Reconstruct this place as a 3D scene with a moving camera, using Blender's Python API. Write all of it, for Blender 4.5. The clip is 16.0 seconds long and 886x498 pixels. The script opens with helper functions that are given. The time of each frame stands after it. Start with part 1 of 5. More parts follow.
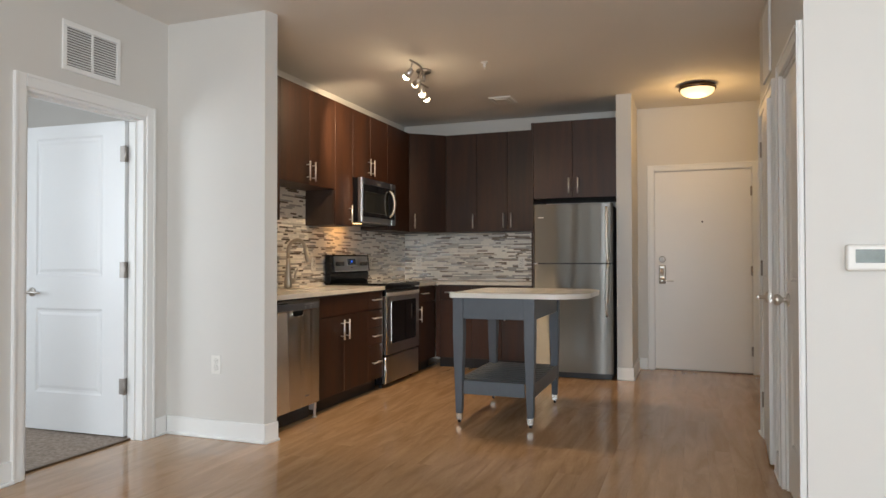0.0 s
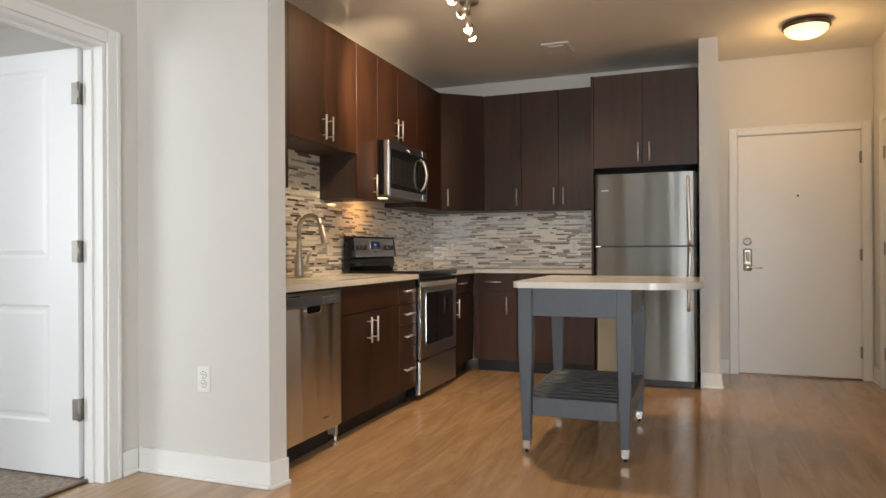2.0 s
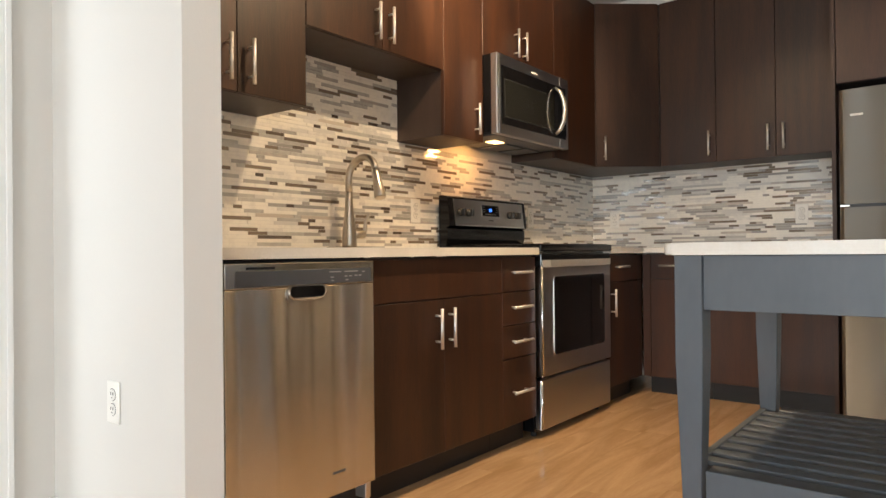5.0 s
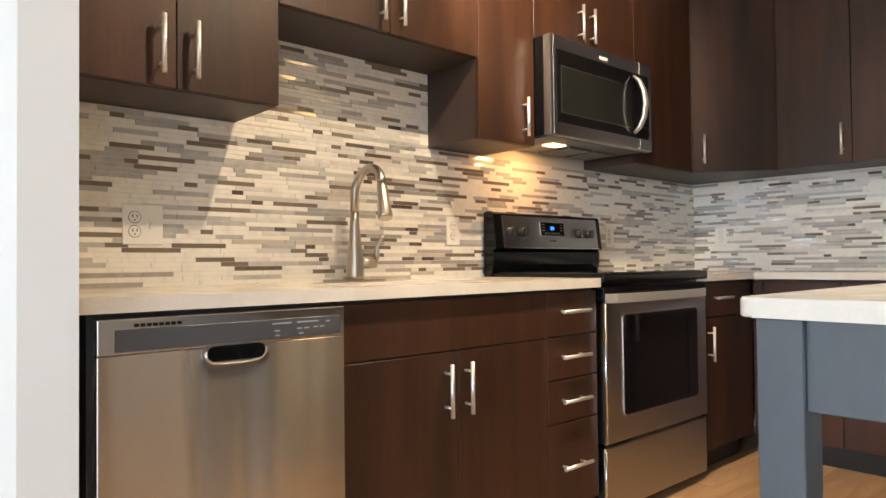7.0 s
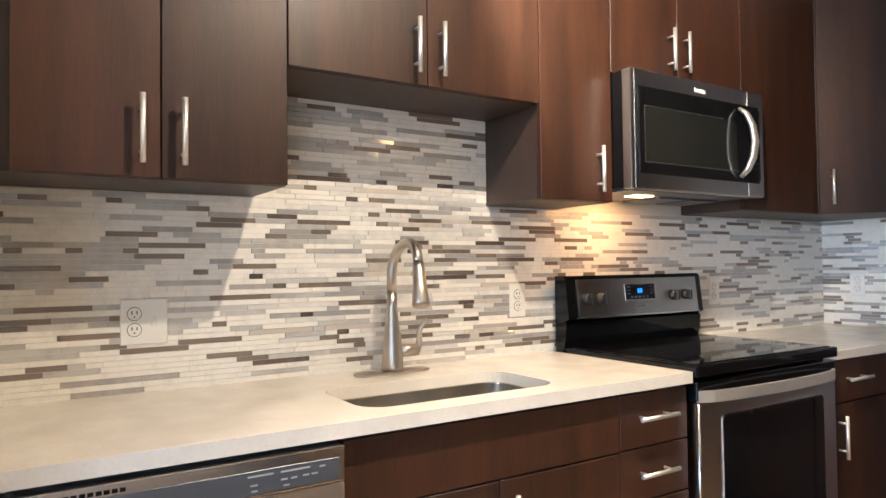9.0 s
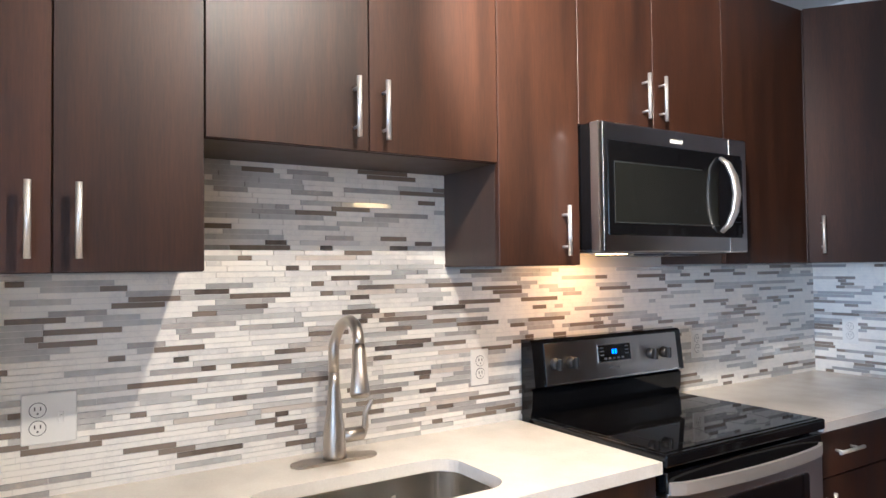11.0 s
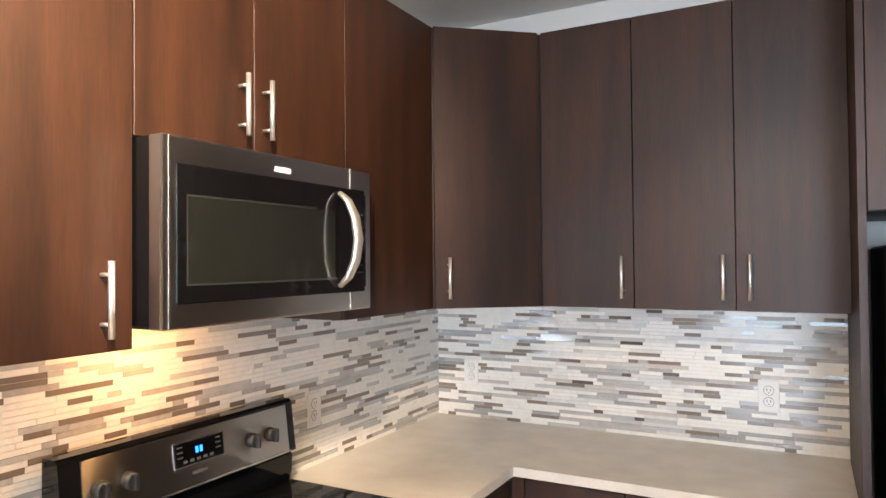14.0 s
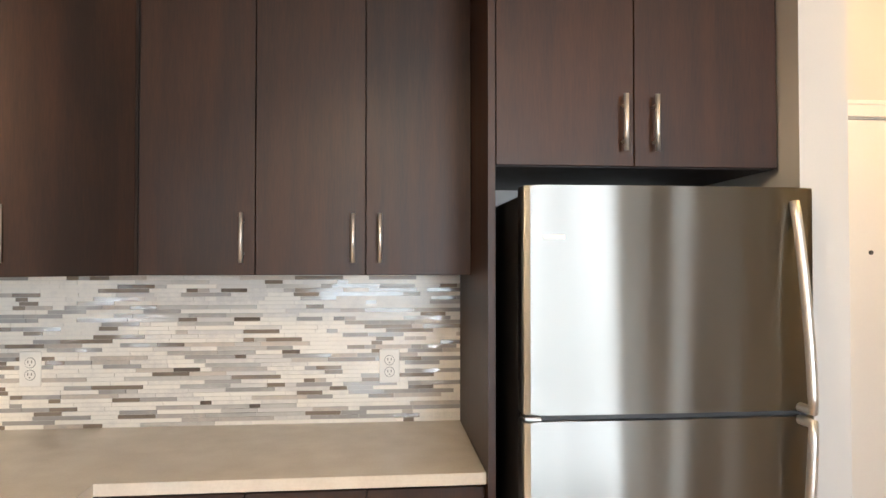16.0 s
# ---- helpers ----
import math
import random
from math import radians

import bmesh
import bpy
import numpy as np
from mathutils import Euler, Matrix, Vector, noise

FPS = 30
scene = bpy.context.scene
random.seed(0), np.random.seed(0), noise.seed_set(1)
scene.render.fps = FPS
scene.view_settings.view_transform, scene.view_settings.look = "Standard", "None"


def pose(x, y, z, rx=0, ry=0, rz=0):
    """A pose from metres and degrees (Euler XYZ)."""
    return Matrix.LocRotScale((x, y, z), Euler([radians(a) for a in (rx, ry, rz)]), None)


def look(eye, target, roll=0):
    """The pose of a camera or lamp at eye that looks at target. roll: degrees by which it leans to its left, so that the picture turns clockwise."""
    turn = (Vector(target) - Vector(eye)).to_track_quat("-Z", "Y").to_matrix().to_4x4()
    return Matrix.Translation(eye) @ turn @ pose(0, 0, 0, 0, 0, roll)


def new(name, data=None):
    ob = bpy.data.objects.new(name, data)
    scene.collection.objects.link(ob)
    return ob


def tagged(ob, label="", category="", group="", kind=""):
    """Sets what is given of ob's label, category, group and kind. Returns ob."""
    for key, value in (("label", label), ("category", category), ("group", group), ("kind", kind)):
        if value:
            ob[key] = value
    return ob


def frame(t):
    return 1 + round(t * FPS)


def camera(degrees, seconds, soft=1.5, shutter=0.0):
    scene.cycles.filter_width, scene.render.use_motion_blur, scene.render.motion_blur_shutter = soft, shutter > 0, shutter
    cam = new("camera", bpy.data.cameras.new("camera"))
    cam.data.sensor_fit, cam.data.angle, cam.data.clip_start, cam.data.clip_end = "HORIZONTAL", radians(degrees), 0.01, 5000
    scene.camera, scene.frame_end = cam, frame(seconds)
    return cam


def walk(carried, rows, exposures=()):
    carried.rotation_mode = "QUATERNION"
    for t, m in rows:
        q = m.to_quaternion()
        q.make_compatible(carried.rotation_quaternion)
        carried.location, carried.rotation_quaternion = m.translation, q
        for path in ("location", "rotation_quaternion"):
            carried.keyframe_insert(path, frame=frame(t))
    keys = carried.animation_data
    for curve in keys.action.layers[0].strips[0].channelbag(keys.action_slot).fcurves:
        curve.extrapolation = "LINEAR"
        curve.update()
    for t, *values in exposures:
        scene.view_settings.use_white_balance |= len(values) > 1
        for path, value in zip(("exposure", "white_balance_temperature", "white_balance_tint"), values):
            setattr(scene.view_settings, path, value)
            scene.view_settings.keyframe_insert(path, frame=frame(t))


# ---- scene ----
cam = camera(66.6, 16.0)
PATH = [
    (0, (-0.397, 1.863, 1.138), (-1.09, 3.739, 1.169), -0.1),
    (0.5, (-0.56, 2.043, 1.159), (-1.264, 3.915, 1.164), 0.0),
    (1, (-0.751, 2.273, 1.126), (-1.463, 4.142, 1.132), -0.1),
    (1.5, (-0.95, 2.523, 1.1), (-1.663, 4.392, 1.112), -0.1),
    (2, (-1.074, 2.844, 1.068), (-1.783, 4.713, 1.074), -0.3),
    (2.5, (-1.189, 3.167, 1.044), (-1.907, 5.034, 1.058), -0.4),
    (3, (-1.268, 3.472, 1.0), (-2.017, 5.326, 1.024), -0.6),
    (3.5, (-1.283, 3.766, 0.957), (-2.109, 5.587, 0.977), -0.7),
    (4, (-1.293, 4.013, 0.917), (-2.256, 5.766, 0.94), -0.7),
    (4.7, (-1.313, 4.35, 0.890), (-2.50, 5.975, 0.903), -0.6),
    (5.5, (-1.358, 4.69, 0.880), (-2.65, 6.22, 0.891), -0.45),
    (6.3, (-1.421, 4.97, 0.899), (-2.788, 6.43, 0.916), -0.3),
    (6.5, (-1.447, 5.033, 0.909), (-2.847, 6.46, 0.941), -0.5),
    (7, (-1.478, 5.178, 0.967), (-2.968, 6.511, 1.008), -0.6),
    (7.5, (-1.49, 5.294, 1.026), (-3.072, 6.517, 1.073), -0.7),
    (8, (-1.533, 5.381, 1.082), (-3.184, 6.509, 1.132), -0.7),
    (8.5, (-1.61, 5.473, 1.151), (-3.291, 6.555, 1.2), -0.7),
    (9, (-1.633, 5.562, 1.225), (-3.322, 6.631, 1.277), -0.7),
    (9.2, (-1.64, 5.595, 1.247), (-3.325, 6.671, 1.31), -0.7),
    (10.2, (-1.680, 5.71, 1.360), (-3.372, 6.78, 1.42), -0.7),
    (11.5, (-1.734, 5.841, 1.48), (-3.424, 6.908, 1.532), -0.7),
    (12, (-1.839, 5.923, 1.525), (-3.451, 7.105, 1.573), -0.5),
    (12.5, (-1.891, 6.032, 1.561), (-3.322, 7.428, 1.601), -0.5),
    (13, (-1.940, 6.143, 1.606), (-3.183, 7.7, 1.638), -0.4),
    (13.5, (-1.984, 6.25, 1.626), (-3.062, 7.921, 1.656), -0.4),
    (14, (-2.026, 6.355, 1.615), (-2.972, 8.104, 1.652), -0.5),
    (14.5, (-2.04, 6.432, 1.62), (-2.802, 8.281, 1.654), -0.3),
    (15, (-2.09, 6.492, 1.581), (-2.545, 8.439, 1.613), -0.4),
    (15.5, (-2.15, 6.575, 1.535), (-2.308, 8.568, 1.562), -0.1),
    (16, (-2.193, 6.698, 1.479), (-2.01, 8.689, 1.517), 0.0),
]
EXPOSURES = [(0, -0.42, 6350, 10), (1.5, -0.32, 6500, 10), (3.5, -0.04, 6750, 10), (7.0, 0.47, 5950, 8), (9.0, 0.64, 5200, 8), (12.0, 0.68, 4650, 10),
             (13.0, 0.86, 5150, 10), (14.0, 1.00, 5650, 10), (15.0, 0.92, 6200, 10), (16.0, 0.86, 6250, 10)]
walk(cam, [(t, look(eye, target, roll)) for t, eye, target, roll in PATH],
     exposures=EXPOSURES)

# ---- world and lights ----
world = bpy.data.worlds.new("world")
scene.world = world
world.use_nodes = True
_wn = world.node_tree
_bg = _wn.nodes["Background"]
_sky = _wn.nodes.new("ShaderNodeTexSky")
_sky.sky_type, _sky.sun_disc = "NISHITA", False
_sky.sun_elevation, _sky.sun_rotation = radians(48), radians(20)
_wn.links.new(_sky.outputs[0], _bg.inputs[0])
_bg.inputs[1].default_value = 0.12

WINDOW_POWER = 42.0
EAST_POWER = 45.0
BEDROOM_POWER = 62.0
TRACK_POWER = ((66.0, 116), (128.0, 72), (110.0, 92), (26.0, 95))
DOME_POWER = 10.0
HOOD_POWER = 1.2


def lamp(name, kind, m, power, colour, **more):
    data = bpy.data.lights.new(name, kind)
    data.energy, data.color = power, colour
    for key, value in more.items():
        if key == "radius":
            data.shadow_soft_size = value
        elif key == "spot":
            data.spot_size = radians(value)
        elif key == "blend":
            data.spot_blend = value
        elif key == "angle":
            data.angle = radians(value)
        elif key == "size":
            data.shape, data.size, data.size_y = "RECTANGLE", value[0], value[1]
    ob = new(name, data)
    ob.matrix_world = m
    return ob


DAY = (0.86, 0.93, 1.0)
WARM = (1.0, 0.73, 0.45)
lamp("sun", "SUN", look((0, 40, 44), (0, 0, 0)), 2.0, (1.0, 0.95, 0.88), angle=0.5)
lamp("window_light", "AREA", look((-2.35, -2.92, 1.40), (-2.35, 5, 1.3)), WINDOW_POWER, DAY, size=(2.3, 2.0))
lamp("window_light", "AREA", look((0.45, -2.92, 1.40), (0.45, 5, 1.3)), WINDOW_POWER * 7.6, DAY, size=(2.3, 2.0))
lamp("east_window_light", "AREA", look((3.12, 2.6, 1.40), (-3, 4.2, 1.3)), EAST_POWER, DAY, size=(2.9, 2.1))
lamp("bedroom_window_light", "AREA", look((-5.4, 2.58, 1.5), (-5.0, 6, 1.3)), BEDROOM_POWER, DAY, size=(1.5, 1.5))
HEADS = [((-2.360, 6.463, 2.525), (-3.53, 6.45, 1.35)), ((-2.385, 6.684, 2.515), (-3.3, 7.35, 2.15)),
         ((-2.440, 6.902, 2.510), (-2.25, 7.05, 0.2)), ((-2.484, 7.072, 2.510), (-2.0, 7.9, 1.2))]
for (at, to), (power, cone) in zip(HEADS, TRACK_POWER):
    way = (Vector(to) - Vector(at)).normalized()
    lamp("track_lamp", "SPOT", look(Vector(at) + way * 0.075, to), power, WARM, radius=0.015, spot=cone, blend=0.5)
lamp("track_glow", "POINT", pose(-2.43, 6.80, 2.36), 2.5, WARM, radius=0.05)
lamp("entry_lamp", "POINT", pose(-0.35, 8.30, 2.48), DOME_POWER, (1.0, 0.60, 0.22), radius=0.14)
lamp("hood_lamp", "AREA", look((-3.36, 7.50, 1.464), (-3.60, 7.46, 1.05)), HOOD_POWER, (1.0, 0.47, 0.13), size=(0.09, 0.05))

# ---- materials ----


def mat(name, base, rough=0.5, metal=0.0, spread=0.06, scale=3.0, bump=0.0, bump_scale=60.0, stretch=(1, 1, 1),
        other=None, coat=0.0, per_piece=0.0, emit=None, rough_spread=0.06):
    """A surface with colour and gloss that vary at two scales and a fine relief."""
    m = bpy.data.materials.new(name)
    m.use_nodes = True
    nt = m.node_tree
    N, L = nt.nodes, nt.links
    b = N["Principled BSDF"]
    b.inputs["Metallic"].default_value = metal
    b.inputs["Coat Weight"].default_value = coat
    b.inputs["Coat Roughness"].default_value = 0.12
    geo = N.new("ShaderNodeNewGeometry")
    mp = N.new("ShaderNodeMapping")
    mp.inputs["Scale"].default_value = stretch
    L.new(geo.outputs["Position"], mp.inputs["Vector"])
    big, fine = N.new("ShaderNodeTexNoise"), N.new("ShaderNodeTexNoise")
    big.inputs["Scale"].default_value, big.inputs["Detail"].default_value = scale, 3
    fine.inputs["Scale"].default_value, fine.inputs["Detail"].default_value = bump_scale, 4
    L.new(mp.outputs[0], big.inputs["Vector"])
    L.new(mp.outputs[0], fine.inputs["Vector"])
    add = N.new("ShaderNodeMath")
    add.operation = "MULTIPLY_ADD"
    add.inputs[1].default_value = 0.35
    L.new(fine.outputs[0], add.inputs[0])
    scaled = N.new("ShaderNodeMath")
    scaled.operation = "MULTIPLY"
    scaled.inputs[1].default_value = 0.65
    L.new(big.outputs[0], scaled.inputs[0])
    L.new(scaled.outputs[0], add.inputs[2])
    value = add.outputs[0]
    if per_piece:
        info = N.new("ShaderNodeObjectInfo")
        mix = N.new("ShaderNodeMath")
        mix.operation = "MULTIPLY_ADD"
        mix.inputs[1].default_value = per_piece
        L.new(info.outputs["Random"], mix.inputs[0])
        L.new(value, mix.inputs[2])
        off = N.new("ShaderNodeMath")
        off.operation = "SUBTRACT"
        off.inputs[1].default_value = per_piece / 2
        L.new(mix.outputs[0], off.inputs[0])
        value = off.outputs[0]
    ramp = N.new("ShaderNodeValToRGB")
    lo = [max(0.0, c * (1 - spread)) for c in base] if other is None else other
    hi = [min(1.0, c * (1 + spread)) for c in base]
    ramp.color_ramp.elements[0].position, ramp.color_ramp.elements[0].color = 0.32, (*lo, 1)
    ramp.color_ramp.elements[1].position, ramp.color_ramp.elements[1].color = 0.68, (*hi, 1)
    L.new(value, ramp.inputs[0])
    L.new(ramp.outputs[0], b.inputs["Base Color"])
    rr = N.new("ShaderNodeMapRange")
    rr.inputs["To Min"].default_value, rr.inputs["To Max"].default_value = max(0.02, rough - rough_spread), min(1, rough + rough_spread)
    L.new(big.outputs[0], rr.inputs["Value"])
    L.new(rr.outputs[0], b.inputs["Roughness"])
    if bump:
        bp = N.new("ShaderNodeBump")
        bp.inputs["Strength"].default_value, bp.inputs["Distance"].default_value = bump, 0.002
        L.new(fine.outputs[0], bp.inputs["Height"])
        L.new(bp.outputs[0], b.inputs["Normal"])
    if emit:
        b.inputs["Emission Color"].default_value, b.inputs["Emission Strength"].default_value = (*emit[:3], 1), emit[3]
    return m


def glass_mat(name, tint=(0.9, 0.95, 0.95)):
    m = bpy.data.materials.new(name)
    m.use_nodes = True
    b = m.node_tree.nodes["Principled BSDF"]
    b.inputs["Base Color"].default_value = (*tint, 1)
    b.inputs["Roughness"].default_value = 0.02
    b.inputs["Transmission Weight"].default_value = 1.0
    b.inputs["IOR"].default_value = 1.45
    return m


WALL = mat("painted_wall", (0.66, 0.64, 0.60), 0.6, spread=0.02, scale=1.2, bump=0.12, bump_scale=220)
CEIL = mat("ceiling_paint", (0.78, 0.75, 0.71), 0.85, spread=0.02, scale=1.0, bump=0.12, bump_scale=200)
TRIM = mat("white_trim_paint", (0.82, 0.82, 0.80), 0.42, spread=0.015, scale=2, bump=0.05, bump_scale=90)
DOORPAINT = mat("white_door_paint", (0.80, 0.81, 0.81), 0.30, spread=0.015, scale=2, bump=0.05, bump_scale=90)
ENTRYPAINT = mat("entry_door_paint", (0.83, 0.81, 0.77), 0.38, spread=0.02, scale=2, bump=0.06, bump_scale=90)
WOOD = mat("espresso_wood", (0.046, 0.0165, 0.0064), 0.47, spread=0.2, scale=2.2, bump=0.10, bump_scale=34, stretch=(7, 7, 0.55), other=(0.019, 0.0078, 0.0042), per_piece=0.16)
WOOD.node_tree.nodes["Principled BSDF"].inputs["Specular IOR Level"].default_value = 0.42
WOODIN = mat("espresso_carcass", (0.042, 0.026, 0.019), 0.45, spread=0.2, scale=2.2, bump=0.08, bump_scale=30, stretch=(7, 7, 0.6))
TOEKICK = mat("black_toe_kick", (0.012, 0.010, 0.009), 0.5, spread=0.2)
QUARTZ = mat("cream_quartz", (0.70, 0.655, 0.575), 0.16, spread=0.05, scale=9, bump_scale=160, other=(0.63, 0.58, 0.50))
NICKEL = mat("satin_nickel", (0.70, 0.67, 0.63), 0.36, metal=1.0, spread=0.03, scale=20, bump_scale=200)
CHROME = mat("brushed_steel_trim", (0.66, 0.65, 0.63), 0.20, metal=1.0, spread=0.03, scale=20)
BLACK = mat("black_enamel", (0.004, 0.004, 0.0045), 0.09, spread=0.2)
BLACK.node_tree.nodes["Principled BSDF"].inputs["Specular IOR Level"].default_value = 0.3
BLACKMATTE = mat("black_plastic", (0.015, 0.015, 0.016), 0.45, spread=0.2)
GLASSBLACK = mat("black_cooktop_glass", (0.003, 0.003, 0.0035), 0.03, spread=0.2, rough_spread=0.01)
OVENGLASS = mat("dark_oven_glass", (0.004, 0.004, 0.0045), 0.05, spread=0.2, rough_spread=0.02)
SCREENLINE = mat("screen_edge_line", (0.024, 0.025, 0.024), 0.3, spread=0.1)
SCREEN = mat("oven_screen_glass", (0.011, 0.0115, 0.010), 0.09, spread=0.15, rough_spread=0.02)
CONTROL = mat("grey_control_strip", (0.10, 0.105, 0.115), 0.35, metal=0.4, spread=0.05)
ISLE = mat("slate_painted_wood", (0.085, 0.100, 0.118), 0.42, spread=0.10, scale=5, bump=0.07, bump_scale=50, stretch=(1, 1, 0.4))
ISLETOP = mat("island_quartz", (0.74, 0.715, 0.66), 0.14, spread=0.04, scale=9, bump_scale=160, other=(0.69, 0.65, 0.585))
PLASTIC = mat("white_plastic", (0.78, 0.76, 0.71), 0.35, spread=0.02)
SLOT = mat("dark_slot", (0.05, 0.045, 0.04), 0.6, spread=0.2)
CARPET = mat("brown_carpet", (0.36, 0.295, 0.245), 0.95, spread=0.3, scale=45, bump=1.0, bump_scale=260, other=(0.19, 0.15, 0.12))
GROUT = mat("grout", (0.70, 0.67, 0.62), 0.9, spread=0.1, bump=0.3, bump_scale=300)
LCD = mat("thermostat_screen", (0.16, 0.19, 0.17), 0.25, spread=0.1, scale=30)
BLUE = mat("blue_clock_digits", (0.02, 0.1, 0.5), 0.4, emit=(0.03, 0.16, 1.0, 2.6))
DOMEGLASS = mat("lit_frosted_glass", (0.9, 0.8, 0.6), 0.4, emit=(1.0, 0.80, 0.42, 1.7))
BULB = mat("lit_bulb", (1, 0.9, 0.7), 0.3, emit=(1.0, 0.80, 0.50, 22.0))
HOODLENS = mat("lit_hood_lens", (1, 0.9, 0.7), 0.3, emit=(1.0, 0.60, 0.24, 5.0))
BRONZE = mat("dark_bronze", (0.13, 0.085, 0.055), 0.35, metal=0.8, spread=0.1)
GLASS = glass_mat("window_glass")
STONE = mat("pale_marble_tile", (0.81, 0.77, 0.695), 0.32, spread=0.05, scale=30, bump=0.1, bump_scale=150, other=(0.64, 0.61, 0.57), per_piece=0.6)
GREYT = mat("grey_stone_tile", (0.53, 0.465, 0.395), 0.30, spread=0.06, scale=30, bump=0.1, bump_scale=150, other=(0.38, 0.35, 0.325), per_piece=0.5)
GLASST = mat("grey_glass_tile", (0.56, 0.54, 0.50), 0.05, spread=0.03, scale=10, other=(0.36, 0.345, 0.325), coat=1.0, per_piece=0.6, rough_spread=0.03)
DARKT = mat("taupe_glass_tile", (0.205, 0.162, 0.125), 0.08, spread=0.1, scale=10, other=(0.098, 0.078, 0.063), coat=1.0, per_piece=0.5, rough_spread=0.03)


FAUCET = mat("brushed_warm_nickel", (0.50, 0.455, 0.395), 0.33, metal=1.0, spread=0.06, scale=20, bump=0.03, bump_scale=200)
# Nickel with its base darkened, so that it doesn't mirror the room as white
DARKNICKEL = mat("darkened_nickel", (0.36, 0.33, 0.30), 0.45, metal=0.8, spread=0.1, scale=20)
PULL = mat("brushed_bar_steel", (0.80, 0.78, 0.74), 0.42, metal=0.9, spread=0.03, scale=20)


def steel(name, base, rough, wave=0.0, along=(1, 1, 60)):
    """Brushed sheet steel: grain across the sheet, gloss drawn out up and down, and slight waves of the pressed skin."""
    m = bpy.data.materials.new(name)
    m.use_nodes = True
    N, L = m.node_tree.nodes, m.node_tree.links
    b = N["Principled BSDF"]
    b.inputs["Base Color"].default_value = (*base, 1)
    b.inputs["Metallic"].default_value = 1.0
    b.inputs["Roughness"].default_value = rough
    b.inputs["Anisotropic"].default_value = 1.0
    up = N.new("ShaderNodeCombineXYZ")
    up.inputs[2].default_value = 1.0
    L.new(up.outputs[0], b.inputs["Tangent"])
    geo = N.new("ShaderNodeNewGeometry")
    mp = N.new("ShaderNodeMapping")
    mp.inputs["Scale"].default_value = along
    L.new(geo.outputs["Position"], mp.inputs["Vector"])
    grain = N.new("ShaderNodeTexNoise")
    grain.inputs["Scale"].default_value, grain.inputs["Detail"].default_value = 14, 3
    L.new(mp.outputs[0], grain.inputs["Vector"])
    mp2 = N.new("ShaderNodeMapping")
    mp2.inputs["Scale"].default_value = (1, 1, 0.06)
    L.new(geo.outputs["Position"], mp2.inputs["Vector"])
    waves = N.new("ShaderNodeTexNoise")
    waves.inputs["Scale"].default_value, waves.inputs["Detail"].default_value = 6.5, 0.5
    L.new(mp2.outputs[0], waves.inputs["Vector"])
    b1, b2 = N.new("ShaderNodeBump"), N.new("ShaderNodeBump")
    b1.inputs["Strength"].default_value, b1.inputs["Distance"].default_value = 0.03, 0.000008
    b2.inputs["Strength"].default_value, b2.inputs["Distance"].default_value = 1.0, wave
    L.new(grain.outputs[0], b1.inputs["Height"])
    L.new(waves.outputs[0], b2.inputs["Height"])
    L.new(b1.outputs[0], b2.inputs["Normal"])
    L.new(b2.outputs[0], b.inputs["Normal"])
    rr = N.new("ShaderNodeMapRange")
    rr.inputs["To Min"].default_value, rr.inputs["To Max"].default_value = rough - 0.012, rough + 0.012
    L.new(grain.outputs[0], rr.inputs["Value"])
    L.new(rr.outputs[0], b.inputs["Roughness"])
    return m


# Refrigerator steel: base darkened to hold down the bright window reflections
STEEL = steel("stainless_steel_dimmed", (0.235, 0.230, 0.215), 0.38, wave=0.012)
# Dishwasher steel: base brightened in place of reflections it doesn't get here
STEELBRIGHT = steel("stainless_steel_lifted", (0.74, 0.725, 0.70), 0.20, wave=0.016)
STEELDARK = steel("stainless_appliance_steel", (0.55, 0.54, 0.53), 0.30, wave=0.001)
STEELPLAIN = mat("sink_steel", (0.52, 0.50, 0.46), 0.26, metal=1.0, spread=0.05, scale=12)


